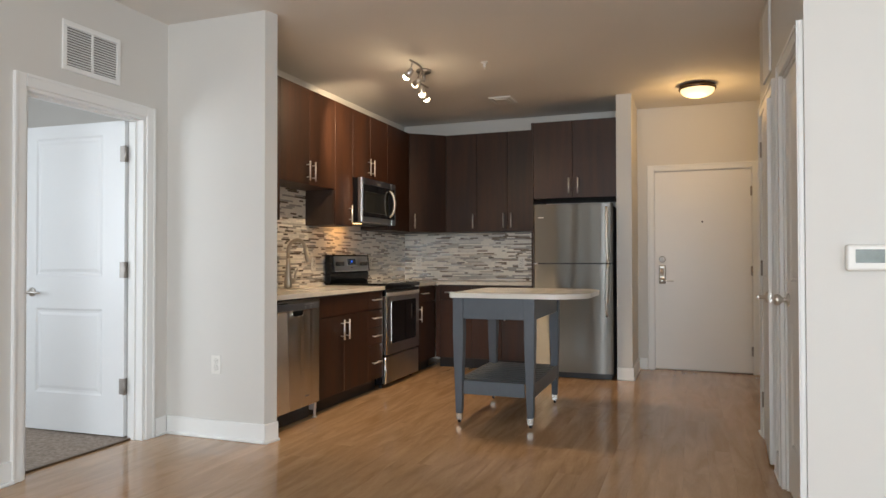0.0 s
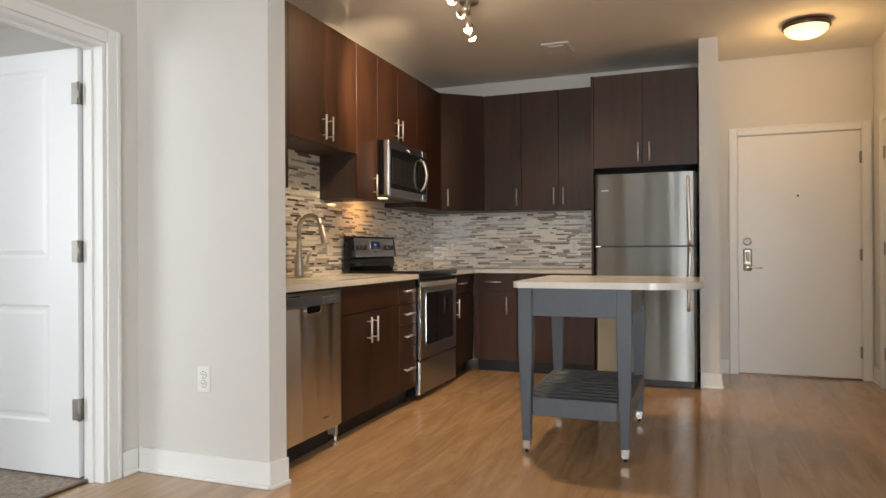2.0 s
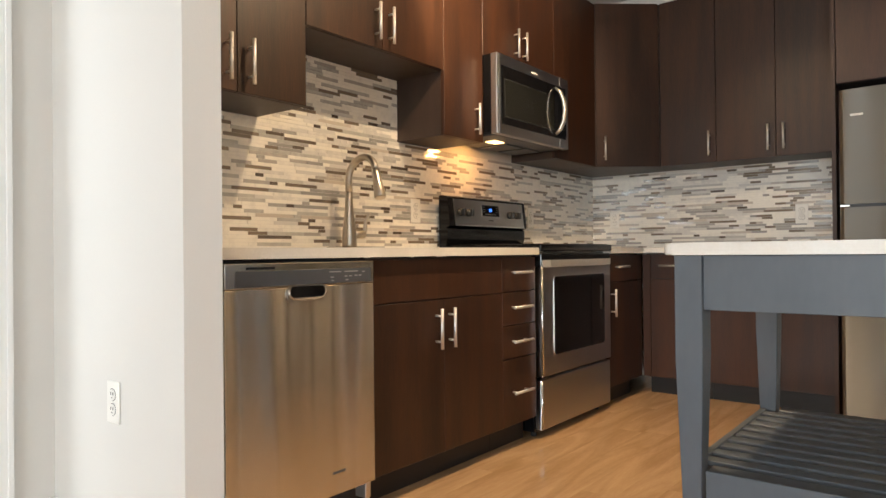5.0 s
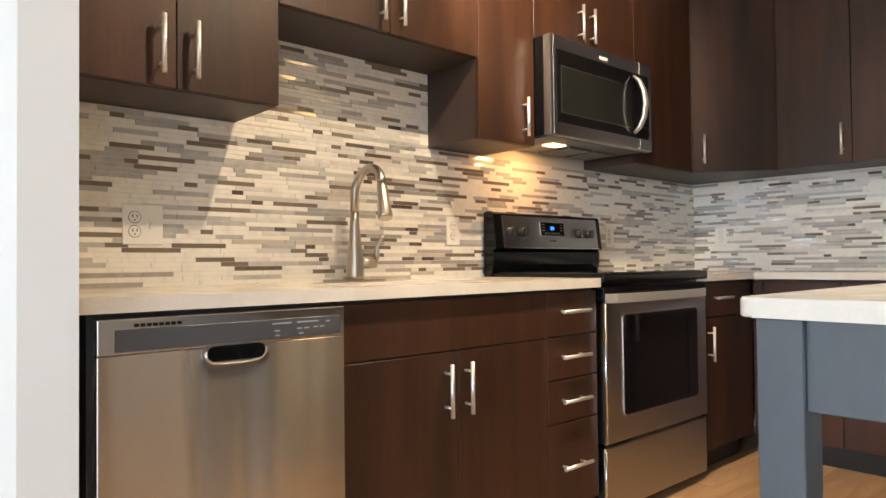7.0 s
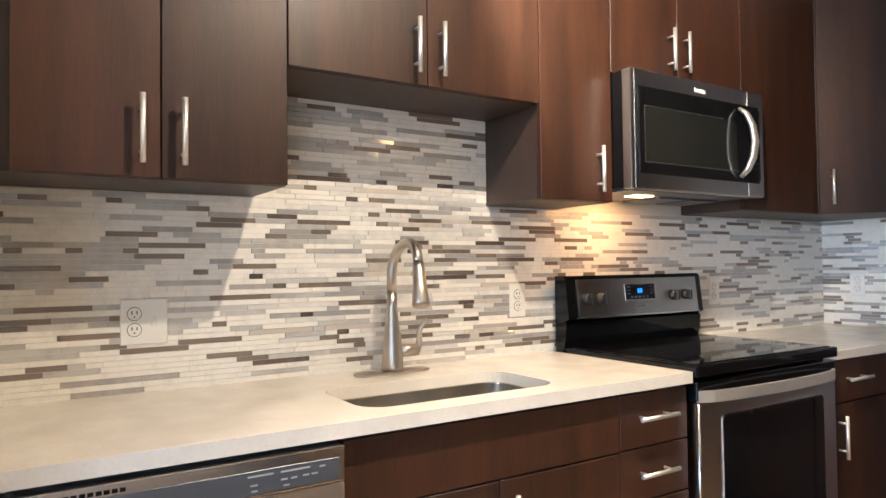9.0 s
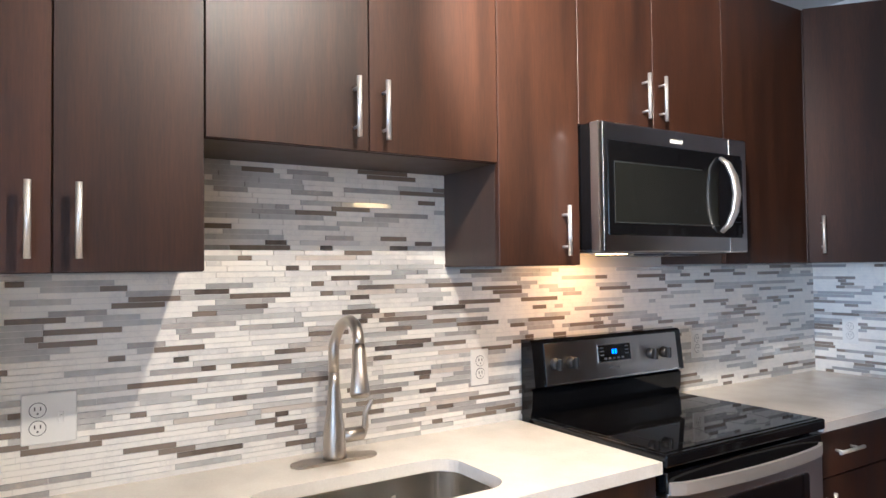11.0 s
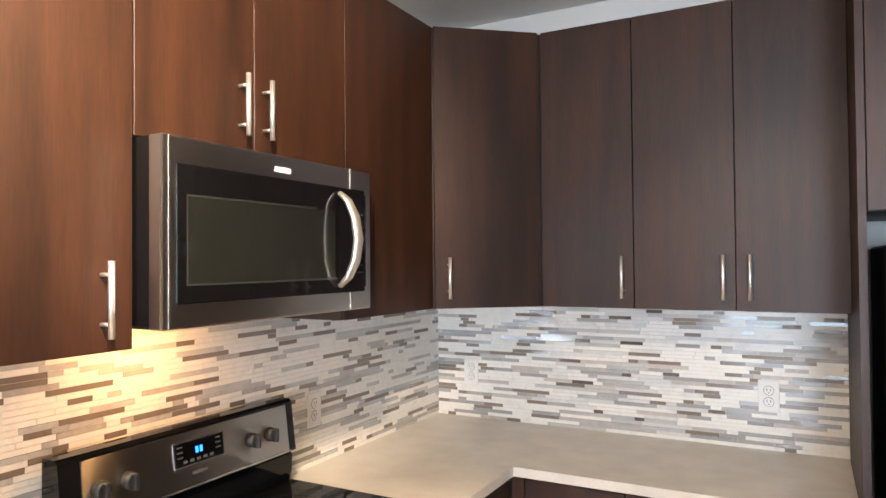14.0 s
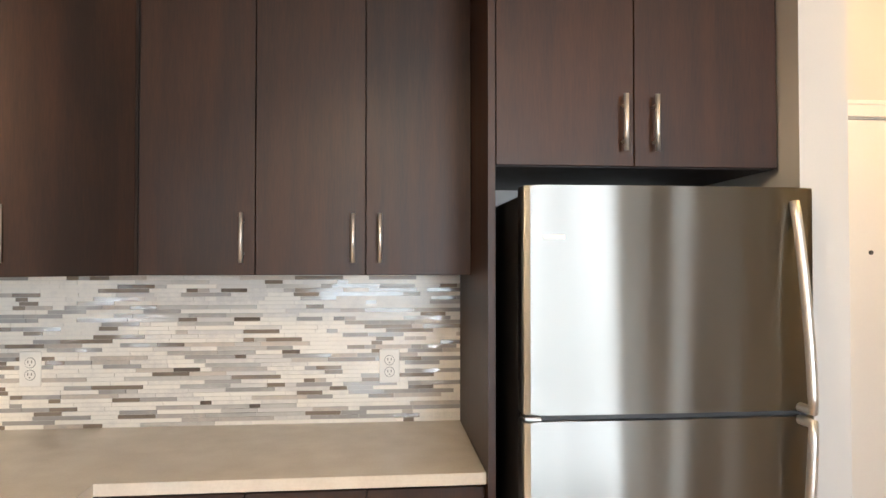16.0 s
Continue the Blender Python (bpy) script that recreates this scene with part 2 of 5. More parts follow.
def floor_wood():
    m = bpy.data.materials.new("oak_laminate")
    m.use_nodes = True
    N, L = m.node_tree.nodes, m.node_tree.links
    b = N["Principled BSDF"]
    geo, info = N.new("ShaderNodeNewGeometry"), N.new("ShaderNodeObjectInfo")
    rnd = N.new("ShaderNodeMath")
    rnd.operation = "ADD"
    L.new(info.outputs["Random"], rnd.inputs[0])
    L.new(geo.outputs["Random Per Island"], rnd.inputs[1])
    off = N.new("ShaderNodeVectorMath")
    off.operation = "MULTIPLY_ADD"
    comb = N.new("ShaderNodeCombineXYZ")
    L.new(rnd.outputs[0], comb.inputs[0])
    L.new(rnd.outputs[0], comb.inputs[1])
    off.inputs[1].default_value = (37, 53, 0)
    L.new(comb.outputs[0], off.inputs[0])
    L.new(geo.outputs["Position"], off.inputs[2])
    mp = N.new("ShaderNodeMapping")
    mp.inputs["Scale"].default_value = (6, 0.9, 1)
    L.new(off.outputs[0], mp.inputs["Vector"])
    a, f = N.new("ShaderNodeTexNoise"), N.new("ShaderNodeTexNoise")
    a.inputs["Scale"].default_value, a.inputs["Detail"].default_value, a.inputs["Distortion"].default_value = 1.6, 4, 1.2
    f.inputs["Scale"].default_value, f.inputs["Detail"].default_value = 22, 3
    L.new(mp.outputs[0], a.inputs["Vector"])
    L.new(mp.outputs[0], f.inputs["Vector"])
    mix = N.new("ShaderNodeMath")
    mix.operation = "MULTIPLY_ADD"
    mix.inputs[1].default_value = 0.25
    L.new(f.outputs[0], mix.inputs[0])
    L.new(a.outputs[0], mix.inputs[2])
    per = N.new("ShaderNodeMath")
    per.operation = "MULTIPLY_ADD"
    per.inputs[1].default_value = 0.028
    frac = N.new("ShaderNodeMath")
    frac.operation = "FRACT"
    L.new(rnd.outputs[0], frac.inputs[0])
    L.new(frac.outputs[0], per.inputs[0])
    L.new(mix.outputs[0], per.inputs[2])
    ramp = N.new("ShaderNodeValToRGB")
    e = ramp.color_ramp.elements
    e[0].position, e[0].color = 0.44, (0.365, 0.222, 0.115, 1)
    e[1].position, e[1].color = 0.92, (0.545, 0.355, 0.205, 1)
    L.new(per.outputs[0], ramp.inputs[0])
    L.new(ramp.outputs[0], b.inputs["Base Color"])
    rr = N.new("ShaderNodeMapRange")
    rr.inputs["To Min"].default_value, rr.inputs["To Max"].default_value = 0.07, 0.15
    L.new(a.outputs[0], rr.inputs["Value"])
    L.new(rr.outputs[0], b.inputs["Roughness"])
    bp = N.new("ShaderNodeBump")
    bp.inputs["Strength"].default_value, bp.inputs["Distance"].default_value = 0.06, 0.001
    L.new(f.outputs[0], bp.inputs["Height"])
    L.new(bp.outputs[0], b.inputs["Normal"])
    return m


OAK = floor_wood()

# ---- mesh helpers ----


def box(bm, x0, x1, y0, y1, z0, z1, bevel=0.0, seg=2):
    b2 = bmesh.new() if bevel else bm
    vs = [b2.verts.new((x, y, z)) for z in (z0, z1) for y in (y0, y1) for x in (x0, x1)]
    for f in ((0, 2, 3, 1), (4, 5, 7, 6), (0, 1, 5, 4), (2, 6, 7, 3), (0, 4, 6, 2), (1, 3, 7, 5)):
        b2.faces.new([vs[i] for i in f])
    if bevel:
        bmesh.ops.bevel(b2, geom=list(b2.edges), offset=bevel, segments=seg, affect="EDGES", profile=0.5)
        merge(bm, b2)


def merge(bm, other):
    back = {v: bm.verts.new(v.co) for v in other.verts}
    for f in other.faces:
        bm.faces.new([back[v] for v in f.verts])
    other.free()


def prism(bm, loop, z0, z1, bevel=0.0, seg=3):
    """A closed plan outline drawn up from z0 to z1."""
    b2 = bmesh.new()
    lo = [b2.verts.new((x, y, z0)) for x, y in loop]
    hi = [b2.verts.new((x, y, z1)) for x, y in loop]
    n = len(loop)
    b2.faces.new(lo[::-1])
    top = b2.faces.new(hi)
    for i in range(n):
        b2.faces.new((lo[i], lo[(i + 1) % n], hi[(i + 1) % n], hi[i]))
    if bevel:
        rim = list({e for f in b2.faces if len(f.verts) == n for e in f.edges})
        bmesh.ops.bevel(b2, geom=rim, offset=bevel, segments=seg, affect="EDGES", profile=0.5)
    bmesh.ops.recalc_face_normals(b2, faces=b2.faces)
    merge(bm, b2)


def tube(bm, path, radius, sides=12, flat=1.0):
    """A round bar along a path; radius one number or one for each point; flat squeezes it."""
    pts = [Vector(p) for p in path]
    radii = radius if isinstance(radius, (list, tuple)) else [radius] * len(pts)
    rings, up = [], None
    for i, p in enumerate(pts):
        d = (pts[min(i + 1, len(pts) - 1)] - pts[max(i - 1, 0)]).normalized()
        if up is None:
            up = Vector((0, 0, 1)) if abs(d.z) < 0.9 else Vector((1, 0, 0))
        up = (up - d * up.dot(d)).normalized()
        side = d.cross(up)
        rings.append([bm.verts.new(p + (side * math.cos(a) + up * math.sin(a) * flat) * radii[i])
                      for a in (2 * math.pi * k / sides for k in range(sides))])
    for a, b in zip(rings, rings[1:]):
        for k in range(sides):
            f = bm.faces.new((a[k], a[(k + 1) % sides], b[(k + 1) % sides], b[k]))
            f.smooth = True
    bm.faces.new(rings[0][::-1])
    bm.faces.new(rings[-1])


def lathe(bm, profile, at=(0, 0, 0), axis="z", sides=32):
    """A turned shape: profile of (radius, height)."""
    def place(r, h, a):
        c, s = r * math.cos(a), r * math.sin(a)
        v = {"z": (c, s, h), "y": (c, h, s), "x": (h, c, s)}[axis]
        return Vector(v) + Vector(at)
    rings = [[bm.verts.new(place(max(r, 1e-4), h, 2 * math.pi * k / sides)) for k in range(sides)] for r, h in profile]
    made = []
    for a, b in zip(rings, rings[1:]):
        for k in range(sides):
            f = bm.faces.new((a[k], a[(k + 1) % sides], b[(k + 1) % sides], b[k]))
            f.smooth = True
            made.append(f)
    made += [bm.faces.new(rings[0][::-1]), bm.faces.new(rings[-1])]
    bmesh.ops.recalc_face_normals(bm, faces=made)


def mesh_from(name, bm, material):
    data = bpy.data.meshes.new(name)
    bm.to_mesh(data)
    bm.free()
    data.materials.append(material)
    return data


def part(name, bm, material, parent, label=""):
    """One mesh in the frame of its thing."""
    ob = new(name, mesh_from(name, bm, material))
    ob.parent = parent
    return tagged(ob, label)


def thing(name, m, label, category, group=""):
    ob = new(name)
    ob.empty_display_size = 0.1
    ob.matrix_world = m
    return tagged(ob, label, category, group)


def solid(name, bm, material, label="", category="", kind="", group="", m=None):
    ob = new(name, mesh_from(name, bm, material))
    if m is not None:
        ob.matrix_world = m
    return tagged(ob, label, category, group, kind)


def wall(name, boxes, material=None, label=""):
    bm = bmesh.new()
    for b in boxes:
        box(bm, *b)
    return solid(name, bm, material or WALL, label, "wall", "structure")


def facing_x(x, y, z=0):
    """Frame of a thing that faces +x, its width along +y."""
    return pose(x, y, z, 0, 0, 90)


def facing_south(x, y, z=0):
    """Frame of a thing that faces -y, its width along +x."""
    return pose(x, y, z)


def facing_west(x, y, z=0):
    """Frame of a thing that faces -x, its width along -y."""
    return pose(x, y, z, 0, 0, -90)


# ---- the shell ----
H = 2.70
SINK_X, BACK_Y = -3.570, 9.148
BED_X = -3.655
wall("wall_sink", [(-3.66, SINK_X, 5.51, 9.24, 0, H)], label="painted wall behind the sink run")
bm = bmesh.new()
prism(bm, [(-3.655, 5.415), (-2.892, 5.415), (-2.866, 5.51), (-3.655, 5.51)], 0, H)
solid("wall_stub", bm, WALL, "beige painted stub wall beside the dishwasher", "wall", "structure")
wall("wall_back", [(SINK_X, -1.067, BACK_Y, 9.24, 0, H)], label="painted wall behind the refrigerator")
wall("wall_wing", [(-1.067, -0.927, 8.42, 9.24, 0, H)], label="beige wing wall beside the refrigerator")
wall("wall_entry", [(-0.927, -0.764, 9.15, 9.28, 0, H), (0.164, 0.245, 9.15, 9.28, 0, H), (-0.764, 0.164, 9.15, 9.28, 2.045, H)],
     label="warm-lit wall around the entry door")
wall("wall_entry_side", [(0.245, 0.35, 8.10, 8.40, 0, H), (0.245, 0.35, 8.82, 9.28, 0, H), (0.245, 0.35, 8.40, 8.82, 2.045, H)],
     label="wall with the narrow closet door")
wall("wall_hall_far", [(0.35, 2.6, 8.10, 8.22, 0, H)])
wall("wall_hall_near", [(0.15, 2.6, 6.62, 6.74, 0, H)])
wall("wall_hall_end", [(2.6, 2.72, 6.62, 8.22, 0, H)])
wall("wall_closets", [(0.03, 0.15, 4.90, 4.98, 0, H), (0.03, 0.15, 5.58, 5.93, 0, H), (0.03, 0.15, 6.59, 6.74, 0, H),
                      (0.03, 0.15, 4.98, 5.58, 2.045, H), (0.03, 0.15, 5.93, 6.59, 2.045, H)], label="wall with two closet doors")
wall("wall_thermostat", [(0.15, 3.2, 4.90, 5.02, 0, H)], label="beige wall that carries the thermostat")
wall("wall_east", [(3.2, 3.32, -3.12, 1.1, 0, H), (3.2, 3.32, 4.1, 5.02, 0, H), (3.2, 3.32, 1.1, 4.1, 0, 0.3), (3.2, 3.32, 1.1, 4.1, 2.45, H)])
wall("wall_closet_inside", [(0.9, 0.95, 5.02, 6.62, 0, H)])
wall("wall_closet_inside", [(0.35, 0.9, 9.24, 9.28, 0, H), (0.9, 0.95, 8.22, 9.28, 0, H)])
BD0, BD1 = 4.394, 5.224
wall("wall_bedroom_side", [(BED_X - 0.12, BED_X, -3.12, BD0, 0, H), (BED_X - 0.12, BED_X, BD1, 5.51, 0, H), (BED_X - 0.12, BED_X, BD0, BD1, 2.045, H)],
     label="beige wall with the open bedroom door")
wall("wall_outside_kitchen", [(-3.775, -3.66, 5.51, 9.24, 0, H)])


def window_wall(name, x0, x1, y0, y1, openings, z0, z1):
    xs, boxes = x0, []
    for a, b in openings:
        boxes += [(xs, a, y0, y1, 0, H), (a, b, y0, y1, 0, z0), (a, b, y0, y1, z1, H)]
        xs = b
    boxes.append((xs, x1, y0, y1, 0, H))
    return wall(name, boxes)


window_wall("wall_windows", -3.66, 3.2, -3.12, -3.00, [(-3.55, -1.15), (-0.75, 1.65), (1.75, 3.05)], 0.35, 2.45)
window_wall("wall_bedroom_windows", -6.9, -3.78, 2.40, 2.52, [(-6.2, -4.6)], 0.7, 2.3)
wall("wall_bedroom_west", [(-7.02, -6.9, 2.40, 6.42, 0, H)])
wall("wall_bedroom_north", [(-6.9, -3.78, 6.30, 6.42, 0, H)])


def outdoors():
    """A hazy bright sky over a dim line of trees, for the windows to look onto."""
    m = bpy.data.materials.new("hazy_daylight_backdrop")
    m.use_nodes = True
    N, L = m.node_tree.nodes, m.node_tree.links
    N.remove(N["Principled BSDF"])
    geo, sep, noise = N.new("ShaderNodeNewGeometry"), N.new("ShaderNodeSeparateXYZ"), N.new("ShaderNodeTexNoise")
    noise.inputs["Scale"].default_value, noise.inputs["Detail"].default_value = 1.1, 3
    L.new(geo.outputs["Position"], sep.inputs[0])
    L.new(geo.outputs["Position"], noise.inputs["Vector"])
    add, ramp, em = N.new("ShaderNodeMath"), N.new("ShaderNodeValToRGB"), N.new("ShaderNodeEmission")
    add.operation = "MULTIPLY_ADD"
    add.inputs[1].default_value = 1.4
    L.new(noise.outputs[0], add.inputs[0])
    L.new(sep.outputs[2], add.inputs[2])
    half = N.new("ShaderNodeMath")
    half.operation = "MULTIPLY"
    half.inputs[1].default_value = 0.3
    L.new(add.outputs[0], half.inputs[0])
    e = ramp.color_ramp.elements
    e[0].position, e[0].color = 0.36, (0.30, 0.36, 0.26, 1)
    e[1].position, e[1].color = 0.52, (0.88, 0.95, 1.0, 1)
    L.new(half.outputs[0], ramp.inputs[0])
    L.new(ramp.outputs[0], em.inputs[0])
    em.inputs[1].default_value = 2.6
    L.new(em.outputs[0], N["Material Output"].inputs[0])
    return m


OUTDOORS = outdoors()
bm = bmesh.new()
box(bm, -5.0, 6.5, -4.60, -4.55, -0.5, 5.0)
solid("backdrop", bm, OUTDOORS, "hazy bright daylight outside the living room windows", "backdrop", "structure")


def window(name, x0, x1, y, z0, z1, label, turn=None):
    t = thing(name, turn or pose((x0 + x1) / 2, y, z0), label, "window")
    t["kind"] = "structure"
    w, h = (x1 - x0) / 2, z1 - z0
    bm = bmesh.new()
    for b in ((-w, -w + 0.05, -0.03, 0.03, 0, h), (w - 0.05, w, -0.03, 0.03, 0, h), (-w + 0.05, w - 0.05, -0.03, 0.03, 0, 0.05),
              (-w + 0.05, w - 0.05, -0.03, 0.03, h - 0.05, h), (-0.03, 0.03, -0.025, 0.025, 0.05, h - 0.05)):
        box(bm, *b)
    part("window_frame", bm, TRIM, t)
    for a, b in ((-w + 0.05, -0.03), (0.03, w - 0.05)):
        bm = bmesh.new()
        box(bm, a, b, -0.003, 0.003, 0.05, h - 0.05)
        p = part("pane", bm, GLASS, t)
        p.visible_shadow = False


window("window_1", -3.55, -1.15, -3.06, 0.35, 2.45, "tall white-framed living room window")
window("window_2", -0.75, 1.65, -3.06, 0.35, 2.45, "tall white-framed living room window")
window("window_5", 1.75, 3.05, -3.06, 0.35, 2.45, "tall white-framed living room window")
window("window_4", 1.1, 4.1, 3.26, 0.3, 2.45, "wide white-framed living room window", facing_west(3.26, 2.6, 0.3))
window("window_3", -6.2, -4.6, 2.46, 0.7, 2.3, "white-framed bedroom window")

bm = bmesh.new()
box(bm, -7.1, 3.4, -3.2, 9.4, H, H + 0.12)
solid("ceiling", bm, CEIL, "smooth painted ceiling over kitchen and living room", "ceiling", "structure")
bm = bmesh.new()
box(bm, -3.75, 3.4, -3.2, 9.4, -0.15, -0.006)
solid("floor", bm, SLOT, "oak-look plank floor", "floor", "structure")
bm = bmesh.new()
box(bm, -7.02, -3.762, 2.40, 6.42, -0.15, 0.008)
solid("carpet", bm, CARPET, "brown speckled bedroom carpet", "carpet", "structure")
bm = bmesh.new()
box(bm, -3.762, -3.735, BD0, BD1, 0.0, 0.012, 0.004)
solid("threshold", bm, BRONZE, "thin carpet edge strip in the doorway", "trim", "structure")
bm = bmesh.new()
box(bm, -60, 60, -80, 60, -0.4, -0.2)
solid("ground", bm, mat("grass_ground", (0.07, 0.09, 0.04), 0.9, spread=0.4, scale=0.7), "plain ground outside", "ground", "structure")


def skirt(name, runs):
    """Skirting: boards 0.118 high with a small shoe moulding. A run is x0, x1, y0, y1 and the shoe's side."""
    bm = bmesh.new()
    for x0, x1, y0, y1, dx, dy in runs:
        box(bm, x0, x1, y0, y1, 0, 0.118, 0.003, 1)
        box(bm, min(x0, x0 + dx), max(x1, x1 + dx), min(y0, y0 + dy), max(y1, y1 + dy), 0, 0.018, 0.005, 2)
    return solid(name, bm, TRIM, "white skirting board", "baseboard", "structure")


S = 0.014
skirt("baseboard_stub", [(-3.641, -2.878, 5.415 - S, 5.415, 0, -0.012)])
bm = bmesh.new()
prism(bm, [(-2.892, 5.415), (-2.878, 5.415), (-2.852, 5.51), (-2.866, 5.51)], 0, 0.118, 0.002, 1)
prism(bm, [(-2.878, 5.401), (-2.866, 5.389), (-2.840, 5.51), (-2.852, 5.51)], 0, 0.018, 0.003, 2)
solid("baseboard_stub_end", bm, TRIM, "white skirting board", "baseboard", "structure")
skirt("baseboard_bedroom_side", [(-3.655, -3.641, 5.302, 5.401, 0.012, 0), (-3.655, -3.641, -2.99, 4.340, 0.012, 0)])
skirt("baseboard_wing", [(-1.067, -0.927 + S, 8.42 - S, 8.42, 0, -0.012), (-0.927, -0.927 + S, 8.42, 9.136, 0.012, 0)])
skirt("baseboard_entry", [(-0.912, -0.834, 9.136, 9.15, 0, -0.012)])
skirt("baseboard_entry_side", [(0.231, 0.245, 8.086, 8.34, -0.012, 0), (0.231, 0.245, 8.88, 9.15, -0.012, 0), (0.245, 2.6, 8.086, 8.10, 0, -0.012)])
skirt("baseboard_closets", [(0.016, 0.03, 6.665, 6.754, -0.012, 0), (0.016, 0.03, 5.645, 5.865, -0.012, 0), (0.03, 2.6, 6.74, 6.754, 0, 0.012)])
skirt("baseboard_thermostat", [(0.016, 3.2, 4.886, 4.90, 0, -0.012)])

# ---- doors ----


def casing(parent, w, h, width=0.068, depth=0.016):
    """Door casing in the door's frame: the opening goes from 0 to w, front at y = 0."""
    for a, b in ((-width, 0), (w, w + width)):
        bm = bmesh.new()
        box(bm, a, b, -depth, 0, 0, h + width, 0.004, 2)
        box(bm, a + (0.0 if a < 0 else width - 0.018), a + (0.018 if a < 0 else width), -depth - 0.006, -depth, 0, h + width, 0.003, 2)
        part("side_casing", bm, TRIM, parent)
    bm = bmesh.new()
    box(bm, 0, w, -depth, 0, h, h + width, 0.004, 2)
    box(bm, 0, w, -depth - 0.006, -depth, h + width - 0.018, h + width, 0.003, 2)
    return part("head_casing", bm, TRIM, parent)


def jamb(parent, w, h, deep=0.12, stop=0.055, k=0.018):
    bm = bmesh.new()
    for a, b in ((0, k), (w - k, w)):
        box(bm, a, b, 0, deep, 0, h)
    box(bm, k, w - k, 0, deep, h - k, h)
    for a, b in ((k, k + 0.012), (w - k - 0.012, w - k)):
        box(bm, a, b, stop, stop + 0.03, 0, h - k)
    box(bm, k + 0.012, w - k - 0.012, stop, stop + 0.03, h - k - 0.012, h - k)
    return part("jamb", bm, TRIM, parent)


def panelled(parent, x0, x1, y0, y1, z0, z1, panels, material, name="leaf"):
    """A door leaf whose two panels are sunk with a moulded rim, on both faces."""
    bm = bmesh.new()
    cuts_x = sorted({x0, x1, *[p[0] for p in panels], *[p[1] for p in panels]})
    cuts_z = sorted({z0, z1, *[p[2] for p in panels], *[p[3] for p in panels]})
    for a, b in zip(cuts_x, cuts_x[1:]):
        for c, d in zip(cuts_z, cuts_z[1:]):
            if any(p[0] <= a and b <= p[1] and p[2] <= c and d <= p[3] for p in panels):
                continue
            box(bm, a, b, y0, y1, c, d)
    for a, b, c, d in panels:
        for s, y in ((1, y0), (-1, y1)):
            rims = [(0.0, 0.0), (0.012, 0.007), (0.026, 0.008), (0.045, 0.003)]
            rings = [[bm.verts.new(v) for v in ((a + i, y + s * k, c + i), (b - i, y + s * k, c + i), (b - i, y + s * k, d - i), (a + i, y + s * k, d - i))]
                     for i, k in rims]
            for r, q in zip(rings, rings[1:]):
                for k in range(4):
                    vs = (r[k], r[(k + 1) % 4], q[(k + 1) % 4], q[k])
                    bm.faces.new(vs if s > 0 else vs[::-1])
            bm.faces.new(rings[-1] if s > 0 else rings[-1][::-1])
    bmesh.ops.remove_doubles(bm, verts=bm.verts, dist=0.0002)
    return part(name, bm, material, parent)


def hinges(parent, x, y, heights, leaf=0.03):
    for z in heights:
        bm = bmesh.new()
        box(bm, x - leaf, x - 0.004, y - 0.003, y, z - 0.045, z + 0.045, 0.001, 1)
        box(bm, x + 0.004, x + leaf * 0.8, y - 0.003, y, z - 0.045, z + 0.045, 0.001, 1)
        tube(bm, [(x, y - 0.005, z - 0.048), (x, y - 0.005, z + 0.048)], 0.0065, 10)
        part("hinge", bm, DARKNICKEL, parent, "satin nickel hinge")


def lever(parent, x, y, z, way, out=-1):
    bm = bmesh.new()
    lathe(bm, [(0.030, 0), (0.030, out * 0.006), (0.024, out * 0.012), (0.011, out * 0.014), (0.010, out * 0.045)], (x, y, z), "y", 24)
    tube(bm, [(x, y + out * 0.047, z), (x + way * 0.03, y + out * 0.05, z), (x + way * 0.075, y + out * 0.048, z - 0.002), (x + way * 0.11, y + out * 0.042, z - 0.004)],
         [0.010, 0.009, 0.0075, 0.006], 12)
    return part("lever_handle", bm, NICKEL, parent, "satin nickel lever handle")


# bedroom door, open into the bedroom
t = thing("door_bedroom", facing_x(BED_X, BD0), "white two-panel door standing open onto the carpeted bedroom", "door")
t["kind"] = "structure"
W0 = BD1 - BD0
casing(t, W0, 2.045)
jamb(t, W0, 2.045)
# the leaf lies across the bedroom: its width runs away from the wall
bm_frame = pose(-3.785, 5.184, 0, 0, 0, 2.5) @ pose(-0.815, 0, 0)
t2 = thing("door_leaf", bm_frame, "white two-panel door leaf swung open on three hinges", "door")
panelled(t2, 0, 0.815, 0, 0.036, 0.018, 2.028, [(0.085, 0.64, 1.035, 1.945), (0.085, 0.64, 0.265, 0.82)], DOORPAINT)
for z in (0.335, 1.075, 1.815):
    bm = bmesh.new()
    box(bm, 0.8152, 0.8182, 0.001, 0.034, z - 0.05, z + 0.05, 0.001, 1)
    tube(bm, [(0.824, -0.003, z - 0.052), (0.824, -0.003, z + 0.052)], 0.0075, 12)
    box(bm, 0.780, 0.8152, -0.003, 0.0, z - 0.05, z + 0.05, 0.001, 1)
    part("hinge", bm, DARKNICKEL, t2, "satin nickel hinge")
lever(t2, 0.055, 0.0, 0.925, 1)

# entry door
# Lock plate nickel, base darkened against the white window reflection
LOCKMETAL = mat("darkened_lock_nickel", (0.42, 0.39, 0.35), 0.38, metal=0.8, spread=0.1, scale=30)
t = thing("door_entry", facing_south(-0.764, 9.15), "flat off-white entry door, closed, with keypad lock", "door")
t["kind"] = "structure"
casing(t, 0.928, 2.040, 0.064)
jamb(t, 0.928, 2.040, 0.115, 0.052, 0.005)
bm = bmesh.new()
box(bm, 0.007, 0.921, 0.004, 0.048, 0.014, 2.032, 0.002, 1)
part("leaf", bm, ENTRYPAINT, t)
bm = bmesh.new()
box(bm, 0.005, 0.923, -0.005, 0.11, 0.0005, 0.011)
